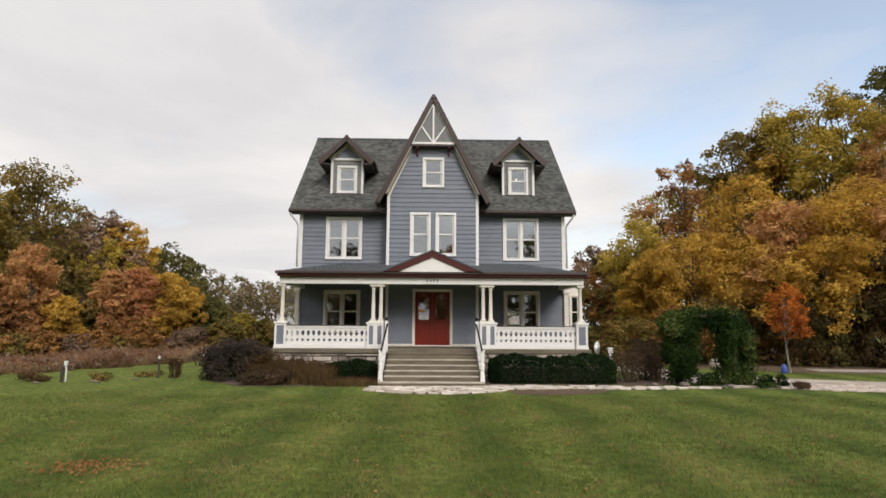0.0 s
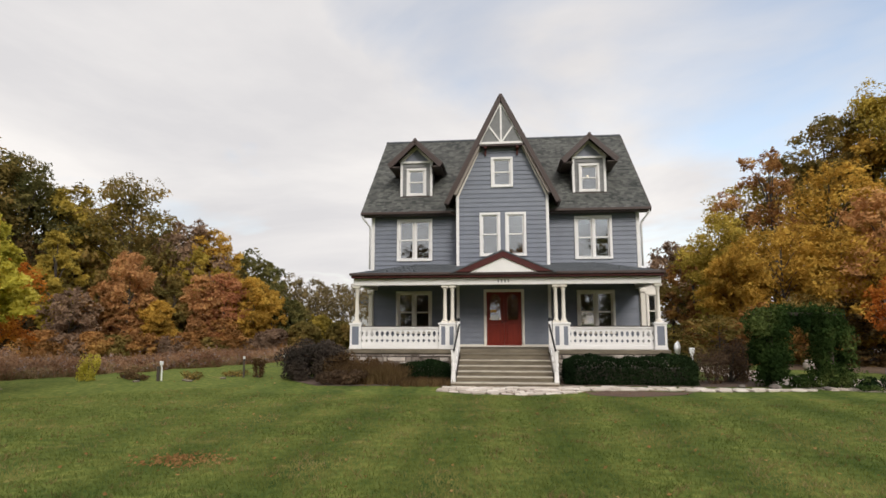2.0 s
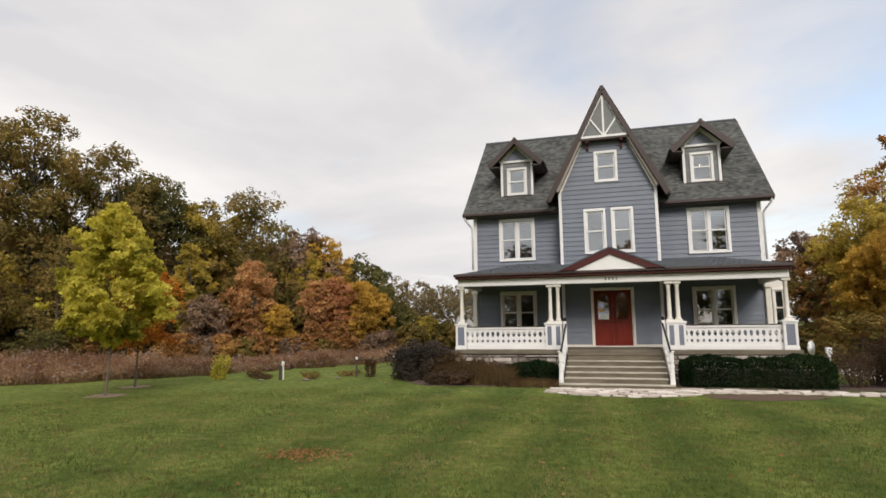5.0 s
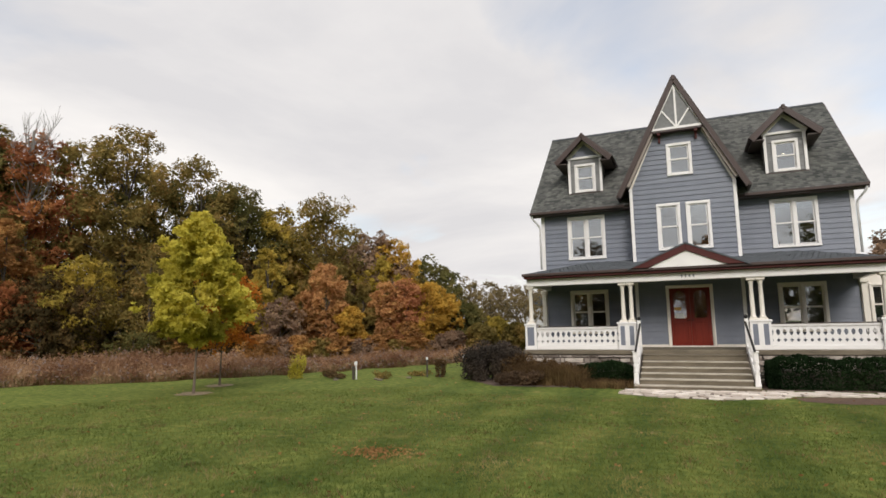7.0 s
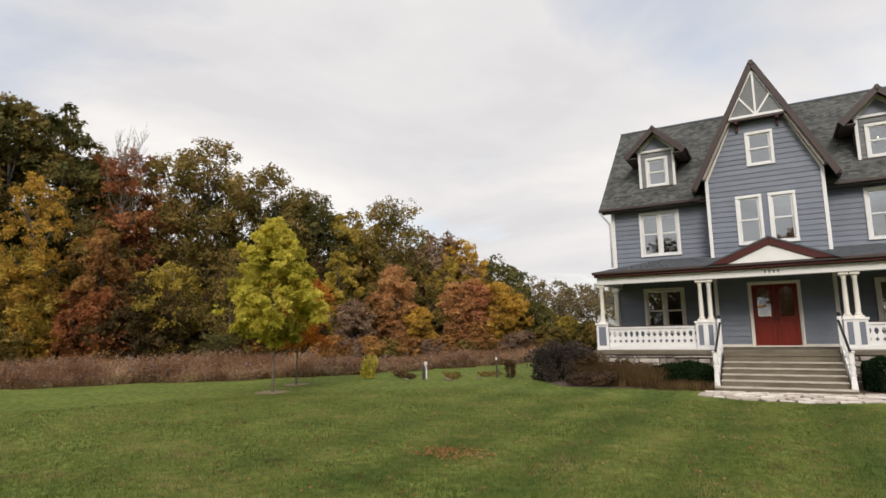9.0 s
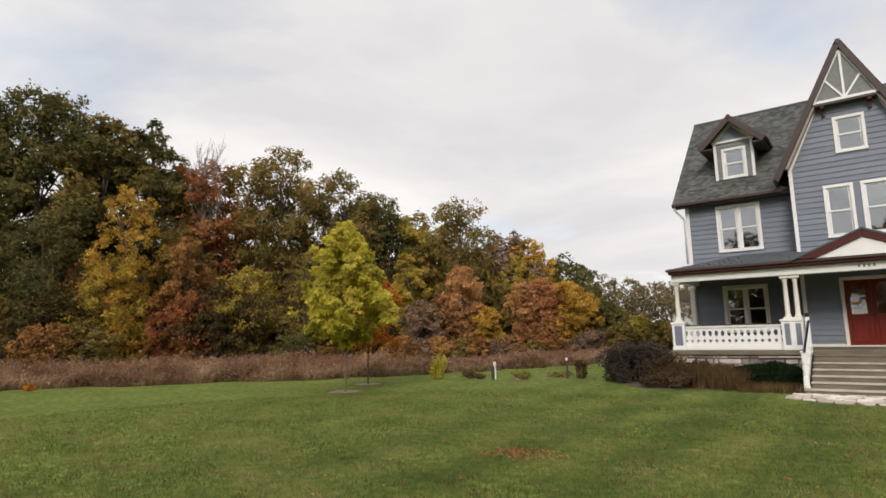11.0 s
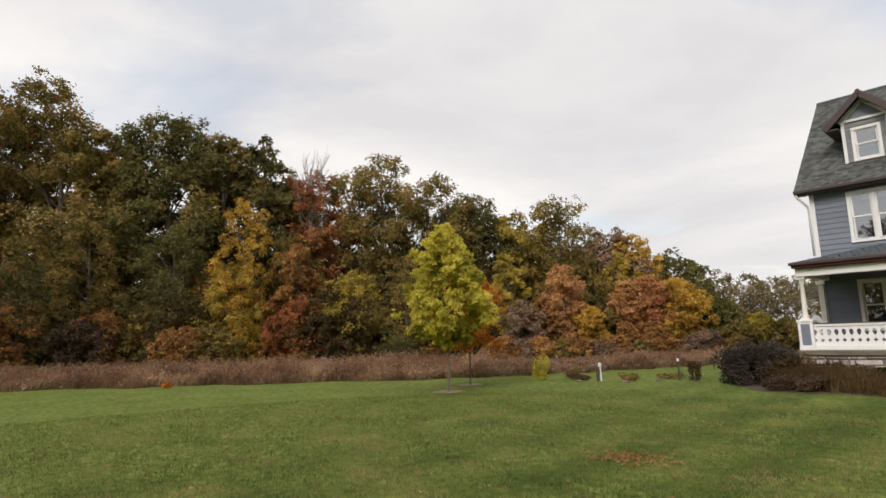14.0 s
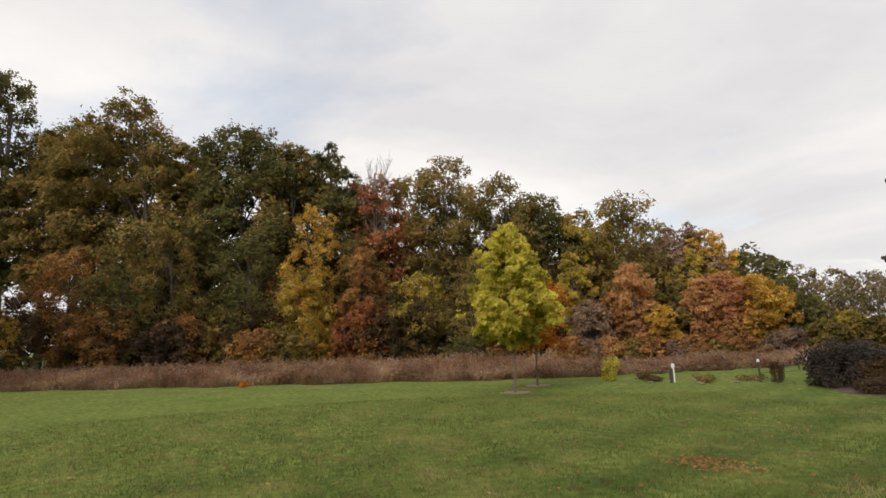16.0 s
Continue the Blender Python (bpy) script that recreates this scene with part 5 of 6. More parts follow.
tree(YELLOW, -28.2, 12.4, 11.6, 2.4, "tall broad tree with yellow-brown leaves in the wood", group="trees of the wood", count=10800, leaf=0.22)
tree(OLIVE, -25.8, 14.6, 12.3, 4.4, "tall broad tree with olive-green leaves in the wood", group="trees of the wood", count=14000, leaf=0.24)
tree(PLUM, -23.1, 17.0, 9.8, 2.5, "tall broad tree with plum-brown leaves in the wood", group="trees of the wood", count=10800, leaf=0.24)
tree(GOLD, -21.8, 18.2, 9.3, 2.5, "tall broad tree with golden yellow leaves in the wood", group="trees of the wood", count=10800, leaf=0.24)
tree(OLIVE, -53.5, -10.2, 20.8, 4.4, "tall broad tree with olive leaves in the wood", group="trees of the wood", count=23700, leaf=0.32)
tree(OLIVE, -64.8, -20.3, 24.7, 3.9, "tall broad tree with olive-brown leaves in the wood", group="trees of the wood", count=25800, leaf=0.32)
tree(DEEP, -63.7, -15.3, 23.5, 4.4, "tall broad tree with olive leaves in the wood", group="trees of the wood", count=28300, leaf=0.32)
tree(OLIVE, -57.3, -9.6, 21.0, 4.3, "tall broad tree with olive leaves in the wood", group="trees of the wood", count=23200, leaf=0.32)
tree(DEEP, -51.3, -4.2, 19.0, 4.1, "tall broad tree with olive leaves in the wood", group="trees of the wood", count=20300, leaf=0.32)
tree(DEEP, -47.9, -1.2, 18.5, 4.1, "tall broad tree with olive leaves in the wood", group="trees of the wood", count=19500, leaf=0.26)
tree(OLIVE, -44.9, 1.5, 17.1, 4.0, "tall broad tree with olive leaves in the wood", group="trees of the wood", count=17600, leaf=0.26)
tree(OLIVE, -41.4, 4.7, 16.3, 3.9, "tall broad tree with olive leaves in the wood", group="trees of the wood", count=16500, leaf=0.25)
tree(DEEP, -37.1, 8.5, 14.7, 3.8, "tall broad tree with olive leaves in the wood", group="trees of the wood", count=14500, leaf=0.25)
tree(DEEP, -33.9, 11.4, 13.3, 3.8, "tall broad tree with olive leaves in the wood", group="trees of the wood", count=12800, leaf=0.25)
tree(DEEP, -31.5, 13.5, 12.0, 3.7, "tall broad tree with olive leaves in the wood", group="trees of the wood", count=11400, leaf=0.25)
tree(OLIVE, -29.0, 15.8, 11.0, 3.7, "tall broad tree with olive leaves in the wood", group="trees of the wood", count=10800, leaf=0.25)
tree(DEEP, -25.9, 18.5, 9.7, 3.6, "tall broad tree with olive leaves in the wood", group="trees of the wood", count=10800, leaf=0.25)
tree(DEEP, -74.6, -30.5, 32.9, 6.8, "tall broad tree with dark olive-green leaves in the wood", group="trees of the wood", count=30000, leaf=0.32)
tree(OLIVE, -73.6, -37.0, 31.2, 6.6, "tall broad tree with olive-green leaves in the wood", group="trees of the wood", count=30000, leaf=0.32)
tree(GOLD, -39.3, -4.9, 12.6, 2.4, "smaller tree with golden-orange leaves at the wood edge", group="trees of the wood edge", base=0.16, count=10800, leaf=0.17, limbs=70, lump=0.72, loose=0.7)
tree(RUST, -54.9, -18.8, 10.8, 3.3, "smaller tree with rusty brown leaves at the wood edge", group="trees of the wood edge", base=0.16, count=10800, leaf=0.20, limbs=70, lump=0.72, loose=0.7)
tree(OLIVE, -48.3, -13.0, 11.8, 2.9, "smaller tree with olive-brown leaves at the wood edge", group="trees of the wood edge", base=0.16, count=10800, leaf=0.19, limbs=70, lump=0.72, loose=0.7)
tree(CRIMSON, -35.9, -1.9, 4.9, 2.4, "smaller tree with crimson leaves at the wood edge", group="trees of the wood edge", base=0.16, count=10800, leaf=0.17, limbs=70, lump=0.72, loose=0.7)
tree(YELLOW, -39.8, -5.3, 7.7, 2.8, "smaller tree with yellow-olive leaves at the wood edge", group="trees of the wood edge", base=0.16, count=10800, leaf=0.17, limbs=70, lump=0.72, loose=0.7)
tree(BRUSH, -58.3, -21.9, 6.9, 3.3, "smaller tree with dull brown leaves at the wood edge", group="trees of the wood edge", base=0.16, count=10800, leaf=0.20, limbs=70, lump=0.72, loose=0.7)
tree(YELLOW, -33.4, 0.4, 6.7, 2.4, "smaller tree with yellow-olive leaves at the wood edge", group="trees of the wood edge", base=0.16, count=10800, leaf=0.17, limbs=70, lump=0.72, loose=0.7)
tree(TAN, -21.8, 8.8, 6.5, 1.8, "smaller tree with tan-orange leaves at the wood edge", group="trees of the wood edge", base=0.16, point=1.4, count=10800, leaf=0.16, limbs=70, lump=0.72, loose=0.7)
tree(OLIVE, -21.0, 12.1, 5.3, 1.4, "smaller tree with yellow-olive leaves at the wood edge", group="trees of the wood edge", base=0.16, point=1.6, count=10800, leaf=0.17, limbs=70, lump=0.72, loose=0.7)
tree(TAN, -19.0, 12.0, 5.2, 1.5, "smaller tree with tan-orange leaves at the wood edge", group="trees of the wood edge", base=0.16, point=1.4, count=10800, leaf=0.16, limbs=70, lump=0.72, loose=0.7)
tree(ROSE, -17.8, 12.4, 5.4, 1.8, "smaller tree with rosy red leaves at the wood edge", group="trees of the wood edge", base=0.16, point=1.5, count=10800, leaf=0.16, limbs=70, lump=0.72, loose=0.7)
tree(GOLD, -16.2, 13.1, 5.1, 1.8, "smaller tree with bright golden leaves at the wood edge", group="trees of the wood edge", base=0.16, point=1.5, count=10800, leaf=0.16, limbs=70, lump=0.72, loose=0.7)
tree(GOLD, -15.2, 14.0, 4.3, 1.2, "smaller tree with golden leaves at the wood edge", group="trees of the wood edge", base=0.16, point=1.5, count=10800, leaf=0.16, limbs=70, lump=0.72, loose=0.7)
tree(YELLOW, -21.0, 14.9, 7.5, 1.8, "smaller tree with yellow-olive leaves at the wood edge", group="trees of the wood edge", base=0.16, count=10800, leaf=0.17, limbs=70, lump=0.72, loose=0.7)
tree(GOLD, -20.1, 9.2, 3.4, 1.2, "smaller tree with golden leaves at the wood edge", group="trees of the wood edge", base=0.16, count=10800, leaf=0.16, limbs=70, lump=0.72, loose=0.7)
tree(RUST, -23.5, 8.6, 4.5, 1.2, "smaller tree with rust-brown leaves at the wood edge", group="trees of the wood edge", base=0.16, count=10800, leaf=0.16, limbs=70, lump=0.72, loose=0.7)
tree(YELLOW, -25.2, 7.1, 7.5, 1.4, "smaller tree with bright yellow leaves at the wood edge", group="trees of the wood edge", base=0.16, point=1.5, count=10800, leaf=0.16, limbs=70, lump=0.72, loose=0.7)
tree(DEEP, -43.2, -8.4, 10.2, 3.9, "smaller tree with dark green leaves at the wood edge", group="trees of the wood edge", base=0.16, count=11400, leaf=0.18, limbs=70, lump=0.72, loose=0.7)
tree(OLIVE, -30.7, 2.9, 7.7, 2.9, "smaller tree with olive leaves at the wood edge", group="trees of the wood edge", base=0.16, count=10800, leaf=0.16, limbs=70, lump=0.72, loose=0.7)
tree(DEEP, -51.3, -15.6, 8.7, 4.0, "smaller tree with dark green leaves at the wood edge", group="trees of the wood edge", base=0.16, count=10800, leaf=0.20, limbs=70, lump=0.72, loose=0.7)
tree(PLUM, -23.5, 6.5, 4.0, 1.6, "smaller tree with plum-grey leaves at the wood edge", group="trees of the wood edge", base=0.16, count=3000, leaf=0.16, limbs=70, lump=0.72, loose=0.7)
tree(RUST, -40.0, -8.8, 3.0, 2.1, "smaller tree with rust-orange leaves at the wood edge", group="trees of the wood edge", base=0.16, count=10800, leaf=0.17, limbs=70, lump=0.72, loose=0.7)
tree(BRUSH, -45.4, -13.7, 3.7, 2.0, "smaller tree with dull brown leaves at the wood edge", group="trees of the wood edge", base=0.16, count=10800, leaf=0.18, limbs=70, lump=0.72, loose=0.7)
tree(OLIVE, -38.8, -1.1, 10.0, 2.4, "smaller tree with rusty olive leaves at the wood edge", group="trees of the wood edge", base=0.16, count=10800, leaf=0.17, limbs=70, lump=0.72, loose=0.7)
tree(RUST, -37.0, -2.1, 9.2, 1.8, "smaller tree with rust-brown leaves at the wood edge", group="trees of the wood edge", base=0.16, count=10800, leaf=0.17, limbs=70, lump=0.72, loose=0.7)
tree(DEEP, -13.9, 14.5, 3.6, 1.2, "smaller tree with dark green leaves at the wood edge", group="trees of the wood edge", base=0.16, point=1.6, count=10800, leaf=0.16, limbs=70, lump=0.72, loose=0.7)
tree(PLUM, -14.4, 12.7, 1.6, 1.2, "smaller tree with brown leaves at the wood edge", group="trees of the wood edge", base=0.16, count=10800, leaf=0.16, limbs=70, lump=0.72, loose=0.7)
tree(YELLOW, -12.2, 14.7, 2.6, 1.2, "smaller tree with yellow-green leaves at the wood edge", group="trees of the wood edge", base=0.16, count=10800, leaf=0.16, limbs=70, lump=0.72, loose=0.7)
tree(OLIVE, -10.7, 14.7, 2.1, 1.2, "smaller tree with olive-green leaves at the wood edge", group="trees of the wood edge", base=0.16, count=10800, leaf=0.16, limbs=70, lump=0.72, loose=0.7)
tree(OLIVE, -12.6, 13.0, 2.1, 1.2, "smaller tree with olive-green leaves at the wood edge", group="trees of the wood edge", base=0.16, count=10800, leaf=0.16, limbs=70, lump=0.72, loose=0.7)
tree(RUST, -23.6, 4.7, 1.6, 1.2, "low brush with rust-brown leaves at the wood edge", group="undergrowth of the woods", base=0.04, count=4000, share=2, seed=0, leaf=0.16)
tree(PLUM, -22.8, 5.5, 1.4, 1.2, "low brush with brown leaves at the wood edge", group="undergrowth of the woods", base=0.04, count=4000, share=2, seed=1, leaf=0.16)
tree(RUST, -21.9, 6.2, 1.5, 1.2, "low brush with red-brown leaves at the wood edge", group="undergrowth of the woods", base=0.04, count=4000, share=2, seed=2, leaf=0.16)
tree(OLIVE, -21.1, 7.0, 1.3, 1.2, "low brush with olive leaves at the wood edge", group="undergrowth of the woods", base=0.04, count=4000, share=2, seed=3, leaf=0.16)
tree(RUST, -20.2, 7.8, 1.4, 1.2, "low brush with rust-brown leaves at the wood edge", group="undergrowth of the woods", base=0.04, count=4000, share=2, seed=0, leaf=0.16)
tree(PLUM, -19.3, 8.6, 1.2, 1.2, "low brush with brown leaves at the wood edge", group="undergrowth of the woods", base=0.04, count=4000, share=2, seed=1, leaf=0.16)
tree(RUST, -18.4, 9.4, 1.4, 1.2, "low brush with red-brown leaves at the wood edge", group="undergrowth of the woods", base=0.04, count=4000, share=2, seed=2, leaf=0.16)
tree(OLIVE, -17.5, 10.2, 1.1, 1.2, "low brush with olive leaves at the wood edge", group="undergrowth of the woods", base=0.04, count=4000, share=2, seed=3, leaf=0.17)
tree(RUST, -16.6, 11.0, 1.3, 1.2, "low brush with rust-brown leaves at the wood edge", group="undergrowth of the woods", base=0.04, count=4000, share=2, seed=0, leaf=0.17)
tree(PLUM, -15.6, 11.9, 1.0, 1.2, "low brush with brown leaves at the wood edge", group="undergrowth of the woods", base=0.04, count=4000, share=2, seed=1, leaf=0.17)
tree(RUST, -14.7, 12.7, 1.1, 1.2, "low brush with red-brown leaves at the wood edge", group="undergrowth of the woods", base=0.04, count=4000, share=2, seed=2, leaf=0.17)
tree(OLIVE, -13.7, 13.6, 0.9, 1.2, "low brush with olive leaves at the wood edge", group="undergrowth of the woods", base=0.04, count=4000, share=2, seed=3, leaf=0.17)
tree(DEEP, -26.3, 33.3, 9.0, 2.3, "far tree with dark green crown behind the meadow", group="far trees", count=8000, leaf=0.22, base=0.25)
tree(DEEP, -23.6, 34.5, 8.1, 2.1, "far tree with dark olive crown behind the meadow", group="far trees", count=8000, leaf=0.22, base=0.25)
# thin far trees, with haze and backlight painted into the leaf colour
tree(FAR_HAZE, -21.8, 35.2, 7.3, 1.8, "far tree with thin olive crown behind the meadow", group="far trees", count=2300, leaf=0.22, base=0.25)
tree(FAR_HAZE, -19.6, 36.0, 6.8, 1.9, "far tree with thin olive crown behind the meadow", group="far trees", count=2300, leaf=0.22, base=0.25)
tree(FAR_HAZE, -17.1, 36.8, 6.3, 2.0, "far tree with thin olive crown behind the meadow", group="far trees", count=2300, leaf=0.22, base=0.25)
tree(FAR_HAZE, -22.2, 39.4, 6.2, 2.0, "far thin tree with olive crown behind the house", group="far trees", count=2000, leaf=0.22, base=0.3)
tree(FAR_HAZE, -20.0, 40.1, 6.1, 2.0, "far thin tree with olive crown behind the house", group="far trees", count=2000, leaf=0.22, base=0.3)
tree(FAR_HAZE, -17.2, 40.9, 6.5, 2.1, "far thin tree with olive crown behind the house", group="far trees", count=2000, leaf=0.22, base=0.3)
tree(FAR_HAZE, -14.8, 41.5, 6.8, 2.1, "far thin tree with olive crown behind the house", group="far trees", count=2000, leaf=0.22, base=0.3)
tree(PLUM, 12.5, 21.5, 8.0, 2.3, "tree with dull red-brown leaves in the wood beyond the drive", group="trees beyond the drive", count=10800, leaf=0.24)
tree(RUST, 12.1, 15.3, 6.8, 1.7, "tree with rust-brown leaves in the wood beyond the drive", group="trees beyond the drive", count=10800, leaf=0.20)
tree(YELLOW, 12.6, 12.0, 8.7, 2.4, "tree with yellow-olive leaves in the wood beyond the drive", group="trees beyond the drive", base=0.26, count=10800, leaf=0.19)
tree(RUST, 17.1, 15.5, 13.7, 2.5, "tree with orange-red leaves in the wood beyond the drive", group="trees beyond the drive", count=10800, leaf=0.21)
tree(GOLD, 17.7, 9.7, 10.9, 3.2, "tree with yellow-green leaves in the wood beyond the drive", group="trees beyond the drive", base=0.26, count=10800, leaf=0.19)
tree(OLIVE, 21.8, 17.7, 16.6, 3.1, "tree with olive leaves in the wood beyond the drive", group="trees beyond the drive", count=14400, leaf=0.24)
tree(YELLOW, 25.3, 13.2, 18.5, 4.3, "tree with yellow-olive leaves in the wood beyond the drive", group="trees beyond the drive", count=22200, leaf=0.22)
tree(DEEP, 30.6, 14.2, 20.5, 2.9, "tree with dark blue-green leaves in the wood beyond the drive", group="trees beyond the drive", count=16500, leaf=0.25)
tree(TAN, 18.4, 7.0, 8.5, 2.6, "tree with tan-orange leaves in the wood beyond the drive", group="trees beyond the drive", base=0.32, low=0.04, count=10800, leaf=0.18)
tree(GOLD, 21.6, 6.0, 9.6, 3.0, "tree with orange-brown leaves in the wood beyond the drive", group="trees beyond the drive", base=0.32, low=0.04, count=10800, leaf=0.19)
tree(GOLD, 24.0, 16.4, 16.7, 2.8, "tree with golden-olive leaves in the wood beyond the drive", group="trees beyond the drive", count=13000, leaf=0.24)
tree(GOLD, 14.1, 8.1, 7.0, 2.7, "tree with golden-yellow leaves in the wood beyond the drive", group="trees beyond the drive", base=0.32, low=0.04, count=10800, leaf=0.17)
tree(RUST, 25.4, 8.1, 13.6, 2.2, "tree with orange-brown leaves in the wood beyond the drive", group="trees beyond the drive", count=10800, leaf=0.20)
tree(GOLD, 18.9, 4.2, 6.2, 2.3, "tree with golden-orange leaves in the wood beyond the drive", group="trees beyond the drive", base=0.5, low=0.04, count=10800, leaf=0.17)
tree(GOLD, 12.3, 9.4, 5.6, 1.8, "tree with golden leaves in the wood beyond the drive", group="trees beyond the drive", base=0.32, low=0.04, count=10800, leaf=0.18)
tree(TAN, 24.0, 4.0, 10.0, 2.8, "tree with tan-orange leaves in the wood beyond the drive", group="trees beyond the drive", base=0.42, low=0.04, count=10800, leaf=0.19)
tree(OLIVE, 30.8, 8.6, 17.1, 3.8, "tree with olive-green leaves in the wood beyond the drive", group="trees beyond the drive", count=18000, leaf=0.22)
# dark leaf colour stands in for shade among these trees
tree(SHADE_LEAF, 21.7, 3.4, 5.8, 2.1, "tree with shade-dark brown leaves in the wood beyond the drive", group="trees beyond the drive", base=0.32, low=0.04, count=10800, leaf=0.17)
tree(GOLD, 16.5, 6.9, 6.6, 2.1, "tree with yellow-olive leaves in the wood beyond the drive", group="trees beyond the drive", base=0.32, low=0.04, count=10800, leaf=0.17)
tree(YELLOW, 16.8, 18.9, 12.0, 3.2, "tree with yellow-olive leaves in the wood beyond the drive", group="trees beyond the drive", count=10800, leaf=0.22)
tree(OLIVE, 19.7, 17.6, 14.0, 3.1, "tree with olive leaves in the wood beyond the drive", group="trees beyond the drive", count=12000, leaf=0.22)
tree(OLIVE, 22.6, 16.1, 16.2, 3.0, "tree with olive leaves in the wood beyond the drive", group="trees beyond the drive", count=13500, leaf=0.22)
tree(YELLOW, 24.7, 14.8, 17.5, 2.9, "tree with yellow-olive leaves in the wood beyond the drive", group="trees beyond the drive", count=14200, leaf=0.22)
tree(YELLOW, 27.0, 13.2, 17.3, 2.8, "tree with yellow-olive leaves in the wood beyond the drive", group="trees beyond the drive", count=13400, leaf=0.22)
tree(OLIVE, 16.4, 22.3, 8.4, 2.6, "tree with olive leaves in the wood beyond the drive", group="trees beyond the drive", count=10800, leaf=0.25)
# lawn trees
tree(LIME, -14.2, -9.2, 5.95, 1.76, "young maple with lime-yellow leaves on the lawn", base=0.22, count=40000, leaf=0.115, thick=0.038, bark=TAN_BARK, top_heavy=0.24, limbs=230, point=1.5, shape=0.7, lump=0.42, low=0.0, loose=0.8)
tree(FLAME, -15.3, -7.0, 4.15, 1.5, "small maple with thin flame-orange leaves on the lawn", base=0.3, count=6500, leaf=0.11, thick=0.035, bark=TAN_BARK, limbs=46, top_heavy=0.3, point=1.6, low=0.0, lump=0.8, loose=0.8)
tree(EMBER, 14.6, 0.75, 3.7, 1.45, "small maple with thin ember-orange leaves by the drive", base=0.36, count=2600, leaf=0.12, top_heavy=0.25, point=1.3, shape=0.7, thick=0.045, bark=PALE_BARK, limbs=26, lump=0.7, low=0.0, loose=0.7)
disc(-14.2, -9.2, 0.55, "mulch_ring", DRY_MULCH, "pale dry mulch ring round a young tree", "mulch", 2)
disc(-15.3, -7.0, 0.5, "mulch_ring", DRY_MULCH, "pale dry mulch ring round a young tree", "mulch", 3)

# bare crown that rises out of the red tree
bare = thing("bare_tree", "leafless grey treetop above the crimson tree", "tree", (-40.0, 0.7, 0), group="trees of the wood")
rng = np.random.default_rng(17)
s = Shape().tube([(0, 0, 0), (0.2, 0, 9), (0, 0.2, 15.5)], [0.25, 0.17, 0.08], 7)
for k in range(34):
    z = rng.uniform(9.0, 14.6)
    a = rng.uniform(0, 6.28)
    r = rng.uniform(0.5, 1.9)
    m = Vector((math.cos(a) * r * 0.6, math.sin(a) * r * 0.6, z + 0.9))
    e = Vector((math.cos(a) * r, math.sin(a) * r, z + rng.uniform(1.9, 2.8)))
    s.tube([(0, 0, z), m, e], [0.04, 0.028, 0.010], 5)
    for j in range(6):
        q = m.lerp(e, rng.uniform(0.1, 0.9))
        s.tube([q, q + Vector(rng.normal(size=3)) * 0.25 + Vector((0, 0, rng.uniform(0.5, 0.9)))], [0.015, 0.006], 4)
part("trunk", s, PALE_BARK, bare)

# undergrowth and inner trees that close the woods, and the wood behind the camera
rng = random.Random(77)
# the darkest brown tone puts the wood's inner shade into the leaf colour
TONES = [SHADE_LEAF, DEEP, RUST, SHADE_LEAF, DEEP, SHADE_LEAF, OLIVE]
WORDS = ["shade-dark brown", "dark green", "rust-brown", "shade-dark brown", "dark green", "shade-dark brown", "olive"]
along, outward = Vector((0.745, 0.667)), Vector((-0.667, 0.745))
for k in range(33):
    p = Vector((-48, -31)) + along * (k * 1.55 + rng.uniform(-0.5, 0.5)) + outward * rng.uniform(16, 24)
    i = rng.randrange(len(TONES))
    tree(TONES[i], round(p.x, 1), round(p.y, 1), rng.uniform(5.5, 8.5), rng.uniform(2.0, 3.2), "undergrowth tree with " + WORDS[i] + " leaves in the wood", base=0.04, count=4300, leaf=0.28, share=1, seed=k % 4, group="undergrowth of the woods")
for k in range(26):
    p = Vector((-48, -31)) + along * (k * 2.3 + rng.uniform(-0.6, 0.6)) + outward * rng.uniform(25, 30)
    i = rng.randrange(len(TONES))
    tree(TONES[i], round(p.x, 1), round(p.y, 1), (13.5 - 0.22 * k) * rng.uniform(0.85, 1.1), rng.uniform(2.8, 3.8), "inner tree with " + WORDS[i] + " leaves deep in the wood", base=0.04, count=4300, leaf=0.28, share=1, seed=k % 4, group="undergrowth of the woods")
# edge trees; the dark brown entries carry painted shade
WARM = [RUST, SHADE_LEAF, OLIVE, CRIMSON, SHADE_LEAF, GOLD, DEEP, SHADE_LEAF]
WARM_WORDS = ["rust-orange", "shade-dark brown", "olive", "crimson", "shade-dark brown", "golden", "dark green", "shade-dark brown"]
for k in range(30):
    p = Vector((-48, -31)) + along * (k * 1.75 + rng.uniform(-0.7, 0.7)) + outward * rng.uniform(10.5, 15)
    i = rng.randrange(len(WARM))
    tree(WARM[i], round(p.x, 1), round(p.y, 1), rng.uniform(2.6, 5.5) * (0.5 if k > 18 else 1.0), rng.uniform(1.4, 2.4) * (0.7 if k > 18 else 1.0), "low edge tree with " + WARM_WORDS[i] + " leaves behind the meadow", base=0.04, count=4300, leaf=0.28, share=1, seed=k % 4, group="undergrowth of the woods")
for k in range(16):
    i = rng.randrange(len(TONES))
    i = (6, 2, 6, 4, 2)[k] if k < 5 else i
    tree(TONES[i], round(11.5 + k * 2.2 + rng.uniform(-0.5, 0.5), 1), round(17 - k * 1.15 + rng.uniform(-1.5, 1.5), 1), rng.uniform(4.5, 7.0), rng.uniform(2.0, 3.0), "undergrowth tree with " + WORDS[i] + " leaves beyond the drive", base=0.04, count=4300, leaf=0.28, share=1, seed=k % 4, group="undergrowth of the woods")
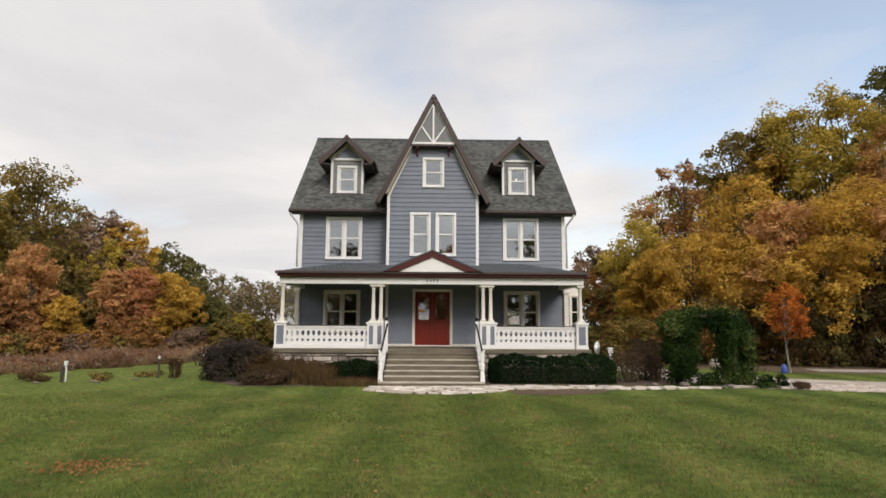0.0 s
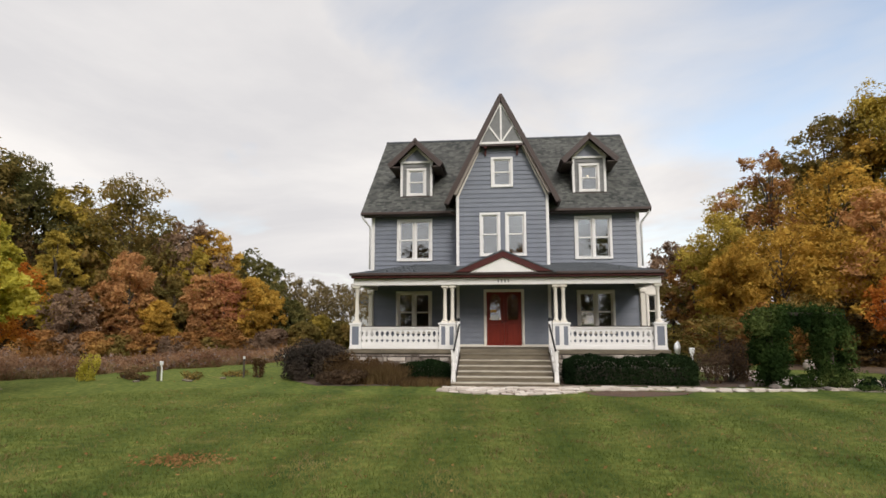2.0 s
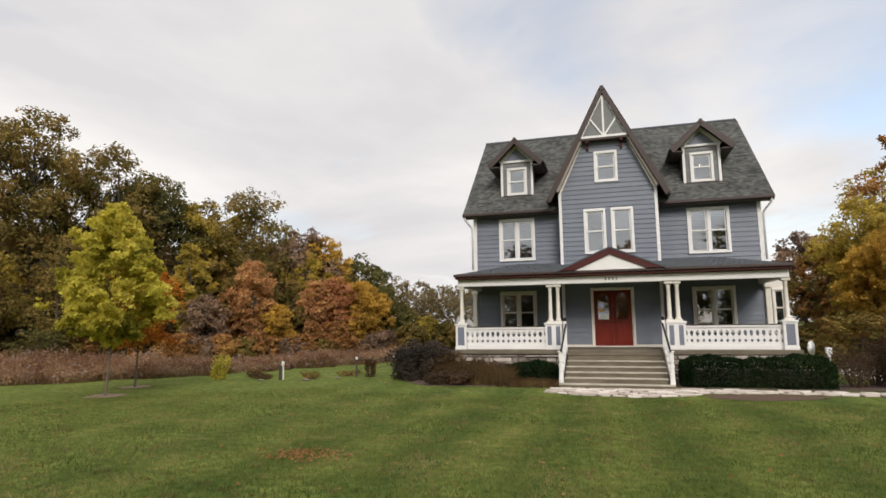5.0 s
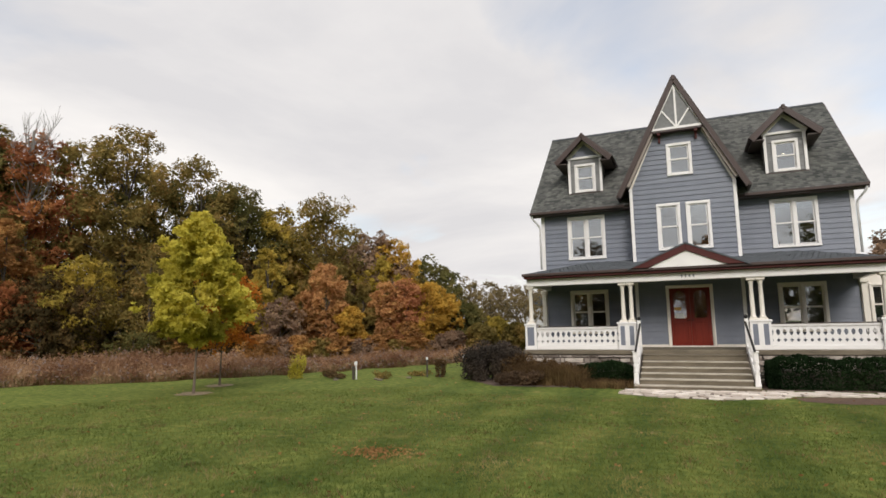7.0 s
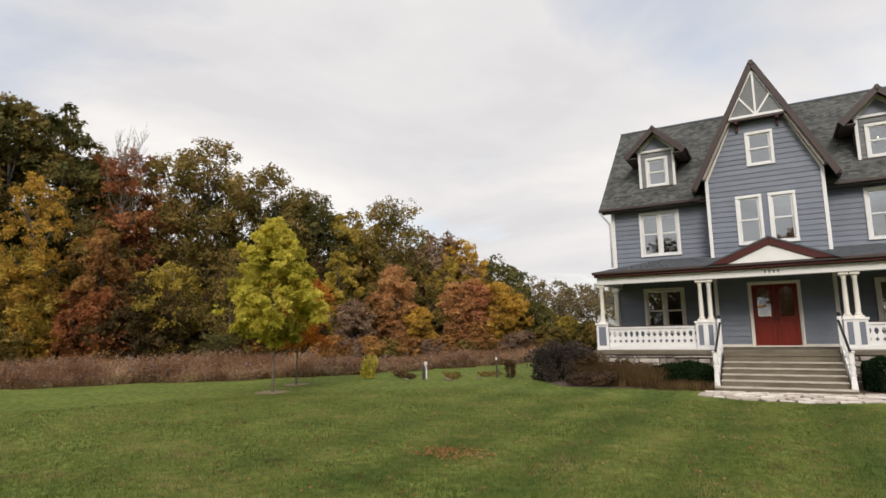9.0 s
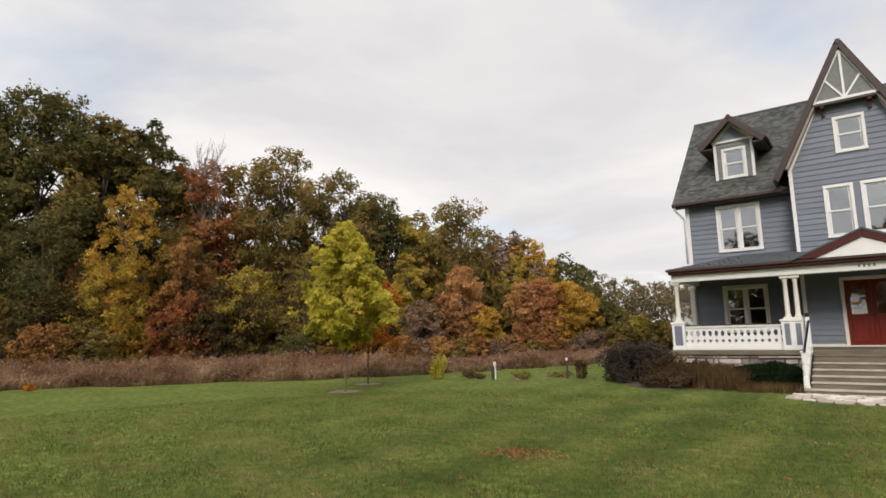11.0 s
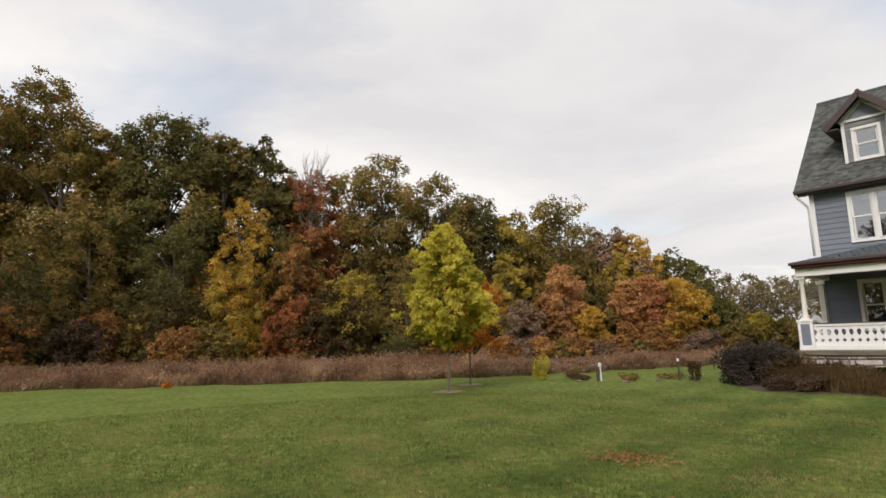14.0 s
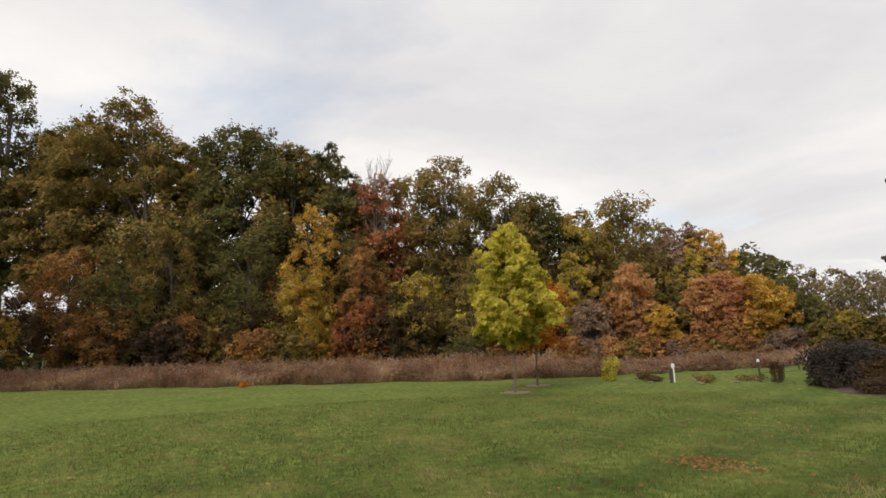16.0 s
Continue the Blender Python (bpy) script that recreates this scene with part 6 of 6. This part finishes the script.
for k in range(34):
    i = k % len(TONES)
    a = radians(98 + k % 17 * 9.4 + rng.uniform(-2, 2))
    r = rng.uniform(40, 46) + (9 if k > 16 else 0)
    tree(TONES[i], round(-math.sin(a) * r, 1), round(-22.8 + math.cos(a) * r, 1), rng.uniform(13.0, 17.0), rng.uniform(4.5, 6.0), "tall tree with " + WORDS[i] + " leaves behind the lawn", base=0.1, count=4300, leaf=0.28, share=1, seed=k % 4, group="trees behind the lawn")
for k in range(9):
    # far undergrowth in the same haze-paled olive
    tree(FAR_HAZE, round(-30 + k * 2.6, 1), round(27 + k * 1.1 + rng.uniform(-1, 1), 1), (rng.uniform(3.2, 4.6) if k < 3 else rng.uniform(1.3, 2.0)), rng.uniform(2.0, 2.8), "far undergrowth with haze-pale olive leaves behind the meadow", base=0.04, count=4300, leaf=0.28, share=1, seed=k % 4, group="undergrowth of the woods")
# low brush whose dark colours stand in for shade under the trees
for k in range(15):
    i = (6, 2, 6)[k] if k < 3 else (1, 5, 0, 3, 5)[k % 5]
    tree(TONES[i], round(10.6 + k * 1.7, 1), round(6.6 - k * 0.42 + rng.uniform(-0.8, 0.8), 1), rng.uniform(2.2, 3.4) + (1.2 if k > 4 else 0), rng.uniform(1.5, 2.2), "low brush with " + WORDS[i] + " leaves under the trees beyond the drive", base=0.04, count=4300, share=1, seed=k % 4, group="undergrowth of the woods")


# ---- meadow of dry weeds before the left wood ----
def meadow(edge_a, edge_b, width, count, h, seed, name, label, material, blade=0.014):
    rng = np.random.default_rng(seed)
    a, b = Vector(edge_a), Vector(edge_b)
    d = (b - a).normalized()
    out = Vector((-d.y, d.x))
    u, w = rng.uniform(0, 1, count), rng.uniform(0, 1, count) ** 1.4
    wob = np.sin(u * 40) * 0.3 + np.sin(u * 93) * 0.15
    x = a.x + (b.x - a.x) * u + out.x * (w * width + wob)
    y = a.y + (b.y - a.y) * u + out.y * (w * width + wob)
    p = np.stack([x, y, np.zeros(count)], 1)
    tall = 0.6 + 0.4 * np.clip(w * 8, 0, 1)
    e = thing(name, label, "weeds", kind="stuff")
    me = blade_mesh(p, h, blade, 0.10, rng)
    co = np.empty(len(me.vertices) * 3, np.float32)
    me.vertices.foreach_get("co", co)
    co = co.reshape(-1, 5, 3)
    drift = 0.85 + 0.12 * np.sin(x * 0.9 + y * 0.5) + 0.10 * np.sin(x * 2.3 - y * 1.1 + seed)
    co[:, :, 2] *= (tall * drift * rng.uniform(0.55, 1.12, count))[:, None]
    tips = co[:, 4, :].copy()
    me.vertices.foreach_set("co", co.ravel())
    part("stems", me, material, e)
    some = tips[rng.random(count) < 0.42]
    pts = np.repeat(some, 4, 0) + rng.normal(size=(len(some) * 4, 3)) * [0.05, 0.05, 0.09] - [0, 0, 0.08]
    part("leaves", leaf_mesh("leaves", pts, 0.10, rng), material, e)
    pale = tips[rng.random(count) < 0.05]
    pts = np.repeat(pale, 5, 0) + rng.normal(size=(len(pale) * 5, 3)) * 0.04
    part("seed_heads", leaf_mesh("seed_heads", pts, 0.085, rng), SEED, e)


EDGE_LINE = [(-46.0, -29.9), (-16.9, -4.3), (-8.5, 10.5)]
for k in range(2):
    meadow(EDGE_LINE[k], EDGE_LINE[k + 1], 9 - 4 * k, 42000 - 24000 * k, 0.98 - 0.36 * k, 61 + k, "meadow", "dry red-brown weeds with pale seed heads", WEED)
    meadow(EDGE_LINE[k], EDGE_LINE[k + 1], 0.8, 9000 - 4000 * k, 0.36, 63 + k, "meadow_edge", "short straw-coloured grass along the mown edge", EDGE, 0.012)

def thin_blades(p, h, width, lean, rng):
    n = len(p)
    ang = rng.uniform(0, 2 * math.pi, n)
    side = np.stack([np.cos(ang), np.sin(ang), np.zeros(n)], 1) * width
    tip = p + rng.normal(size=(n, 3)) * lean * h * [1, 1, 0] + (h * rng.uniform(0.5, 1.1, n))[:, None] * np.array([0, 0, 1.0])
    return raw_mesh("blades", np.stack([p - side, p + side, tip], 1).reshape(-1, 3), np.arange(3 * n).reshape(-1, 3))


# ---- turf blades where the lawn is near ----
rng = np.random.default_rng(71)
n = 250000
ang = rng.uniform(radians(-42), radians(94), n) + rng.normal(size=n) * 0.1
dist = 1.2 + (19 - 1.2) * rng.random(n) ** 1.15
p = np.stack([-np.sin(ang) * dist, -22.8 + np.cos(ang) * dist, np.zeros(n)], 1)
p = p[~((p[:, 1] > -7.0) & (p[:, 0] > -7.6))]
turf = thing("grass", "short mown grass blades", "grass", kind="stuff")
part("blades", thin_blades(p, 0.06, 0.006, 0.5, rng), BLADE, turf)
hubs = np.stack([-np.sin(ang) * dist, -22.8 + np.cos(ang) * dist, np.zeros(n)], 1)[::170]
hubs = hubs[~((hubs[:, 1] > -7.0) & (hubs[:, 0] > -7.6))]
tufts = np.repeat(hubs, 14, axis=0)
tufts[:, :2] += rng.normal(size=(len(tufts), 2)) * 0.07
part("tufts", thin_blades(tufts, 0.07, 0.007, 0.6, rng), EDGE, turf)
n = 600
ang = rng.uniform(radians(-42), radians(94), n)
dist = 6 + 16 * rng.random(n)
p = np.stack([-np.sin(ang) * dist, -22.8 + np.cos(ang) * dist, np.full(n, 0.05)], 1)
n = 320
q = np.stack([-4.55 + rng.normal(size=n) * 0.32, -14.75 + rng.normal(size=n) * 0.24, np.full(n, 0.035)], 1)
litter = thing("fallen_leaves", "scattered dry orange-brown leaves on the lawn", "leaves", kind="stuff")
part("leaves", leaf_mesh("leaves", np.concatenate([p, q]), 0.06, rng, flat=0.7), DRY, litter)
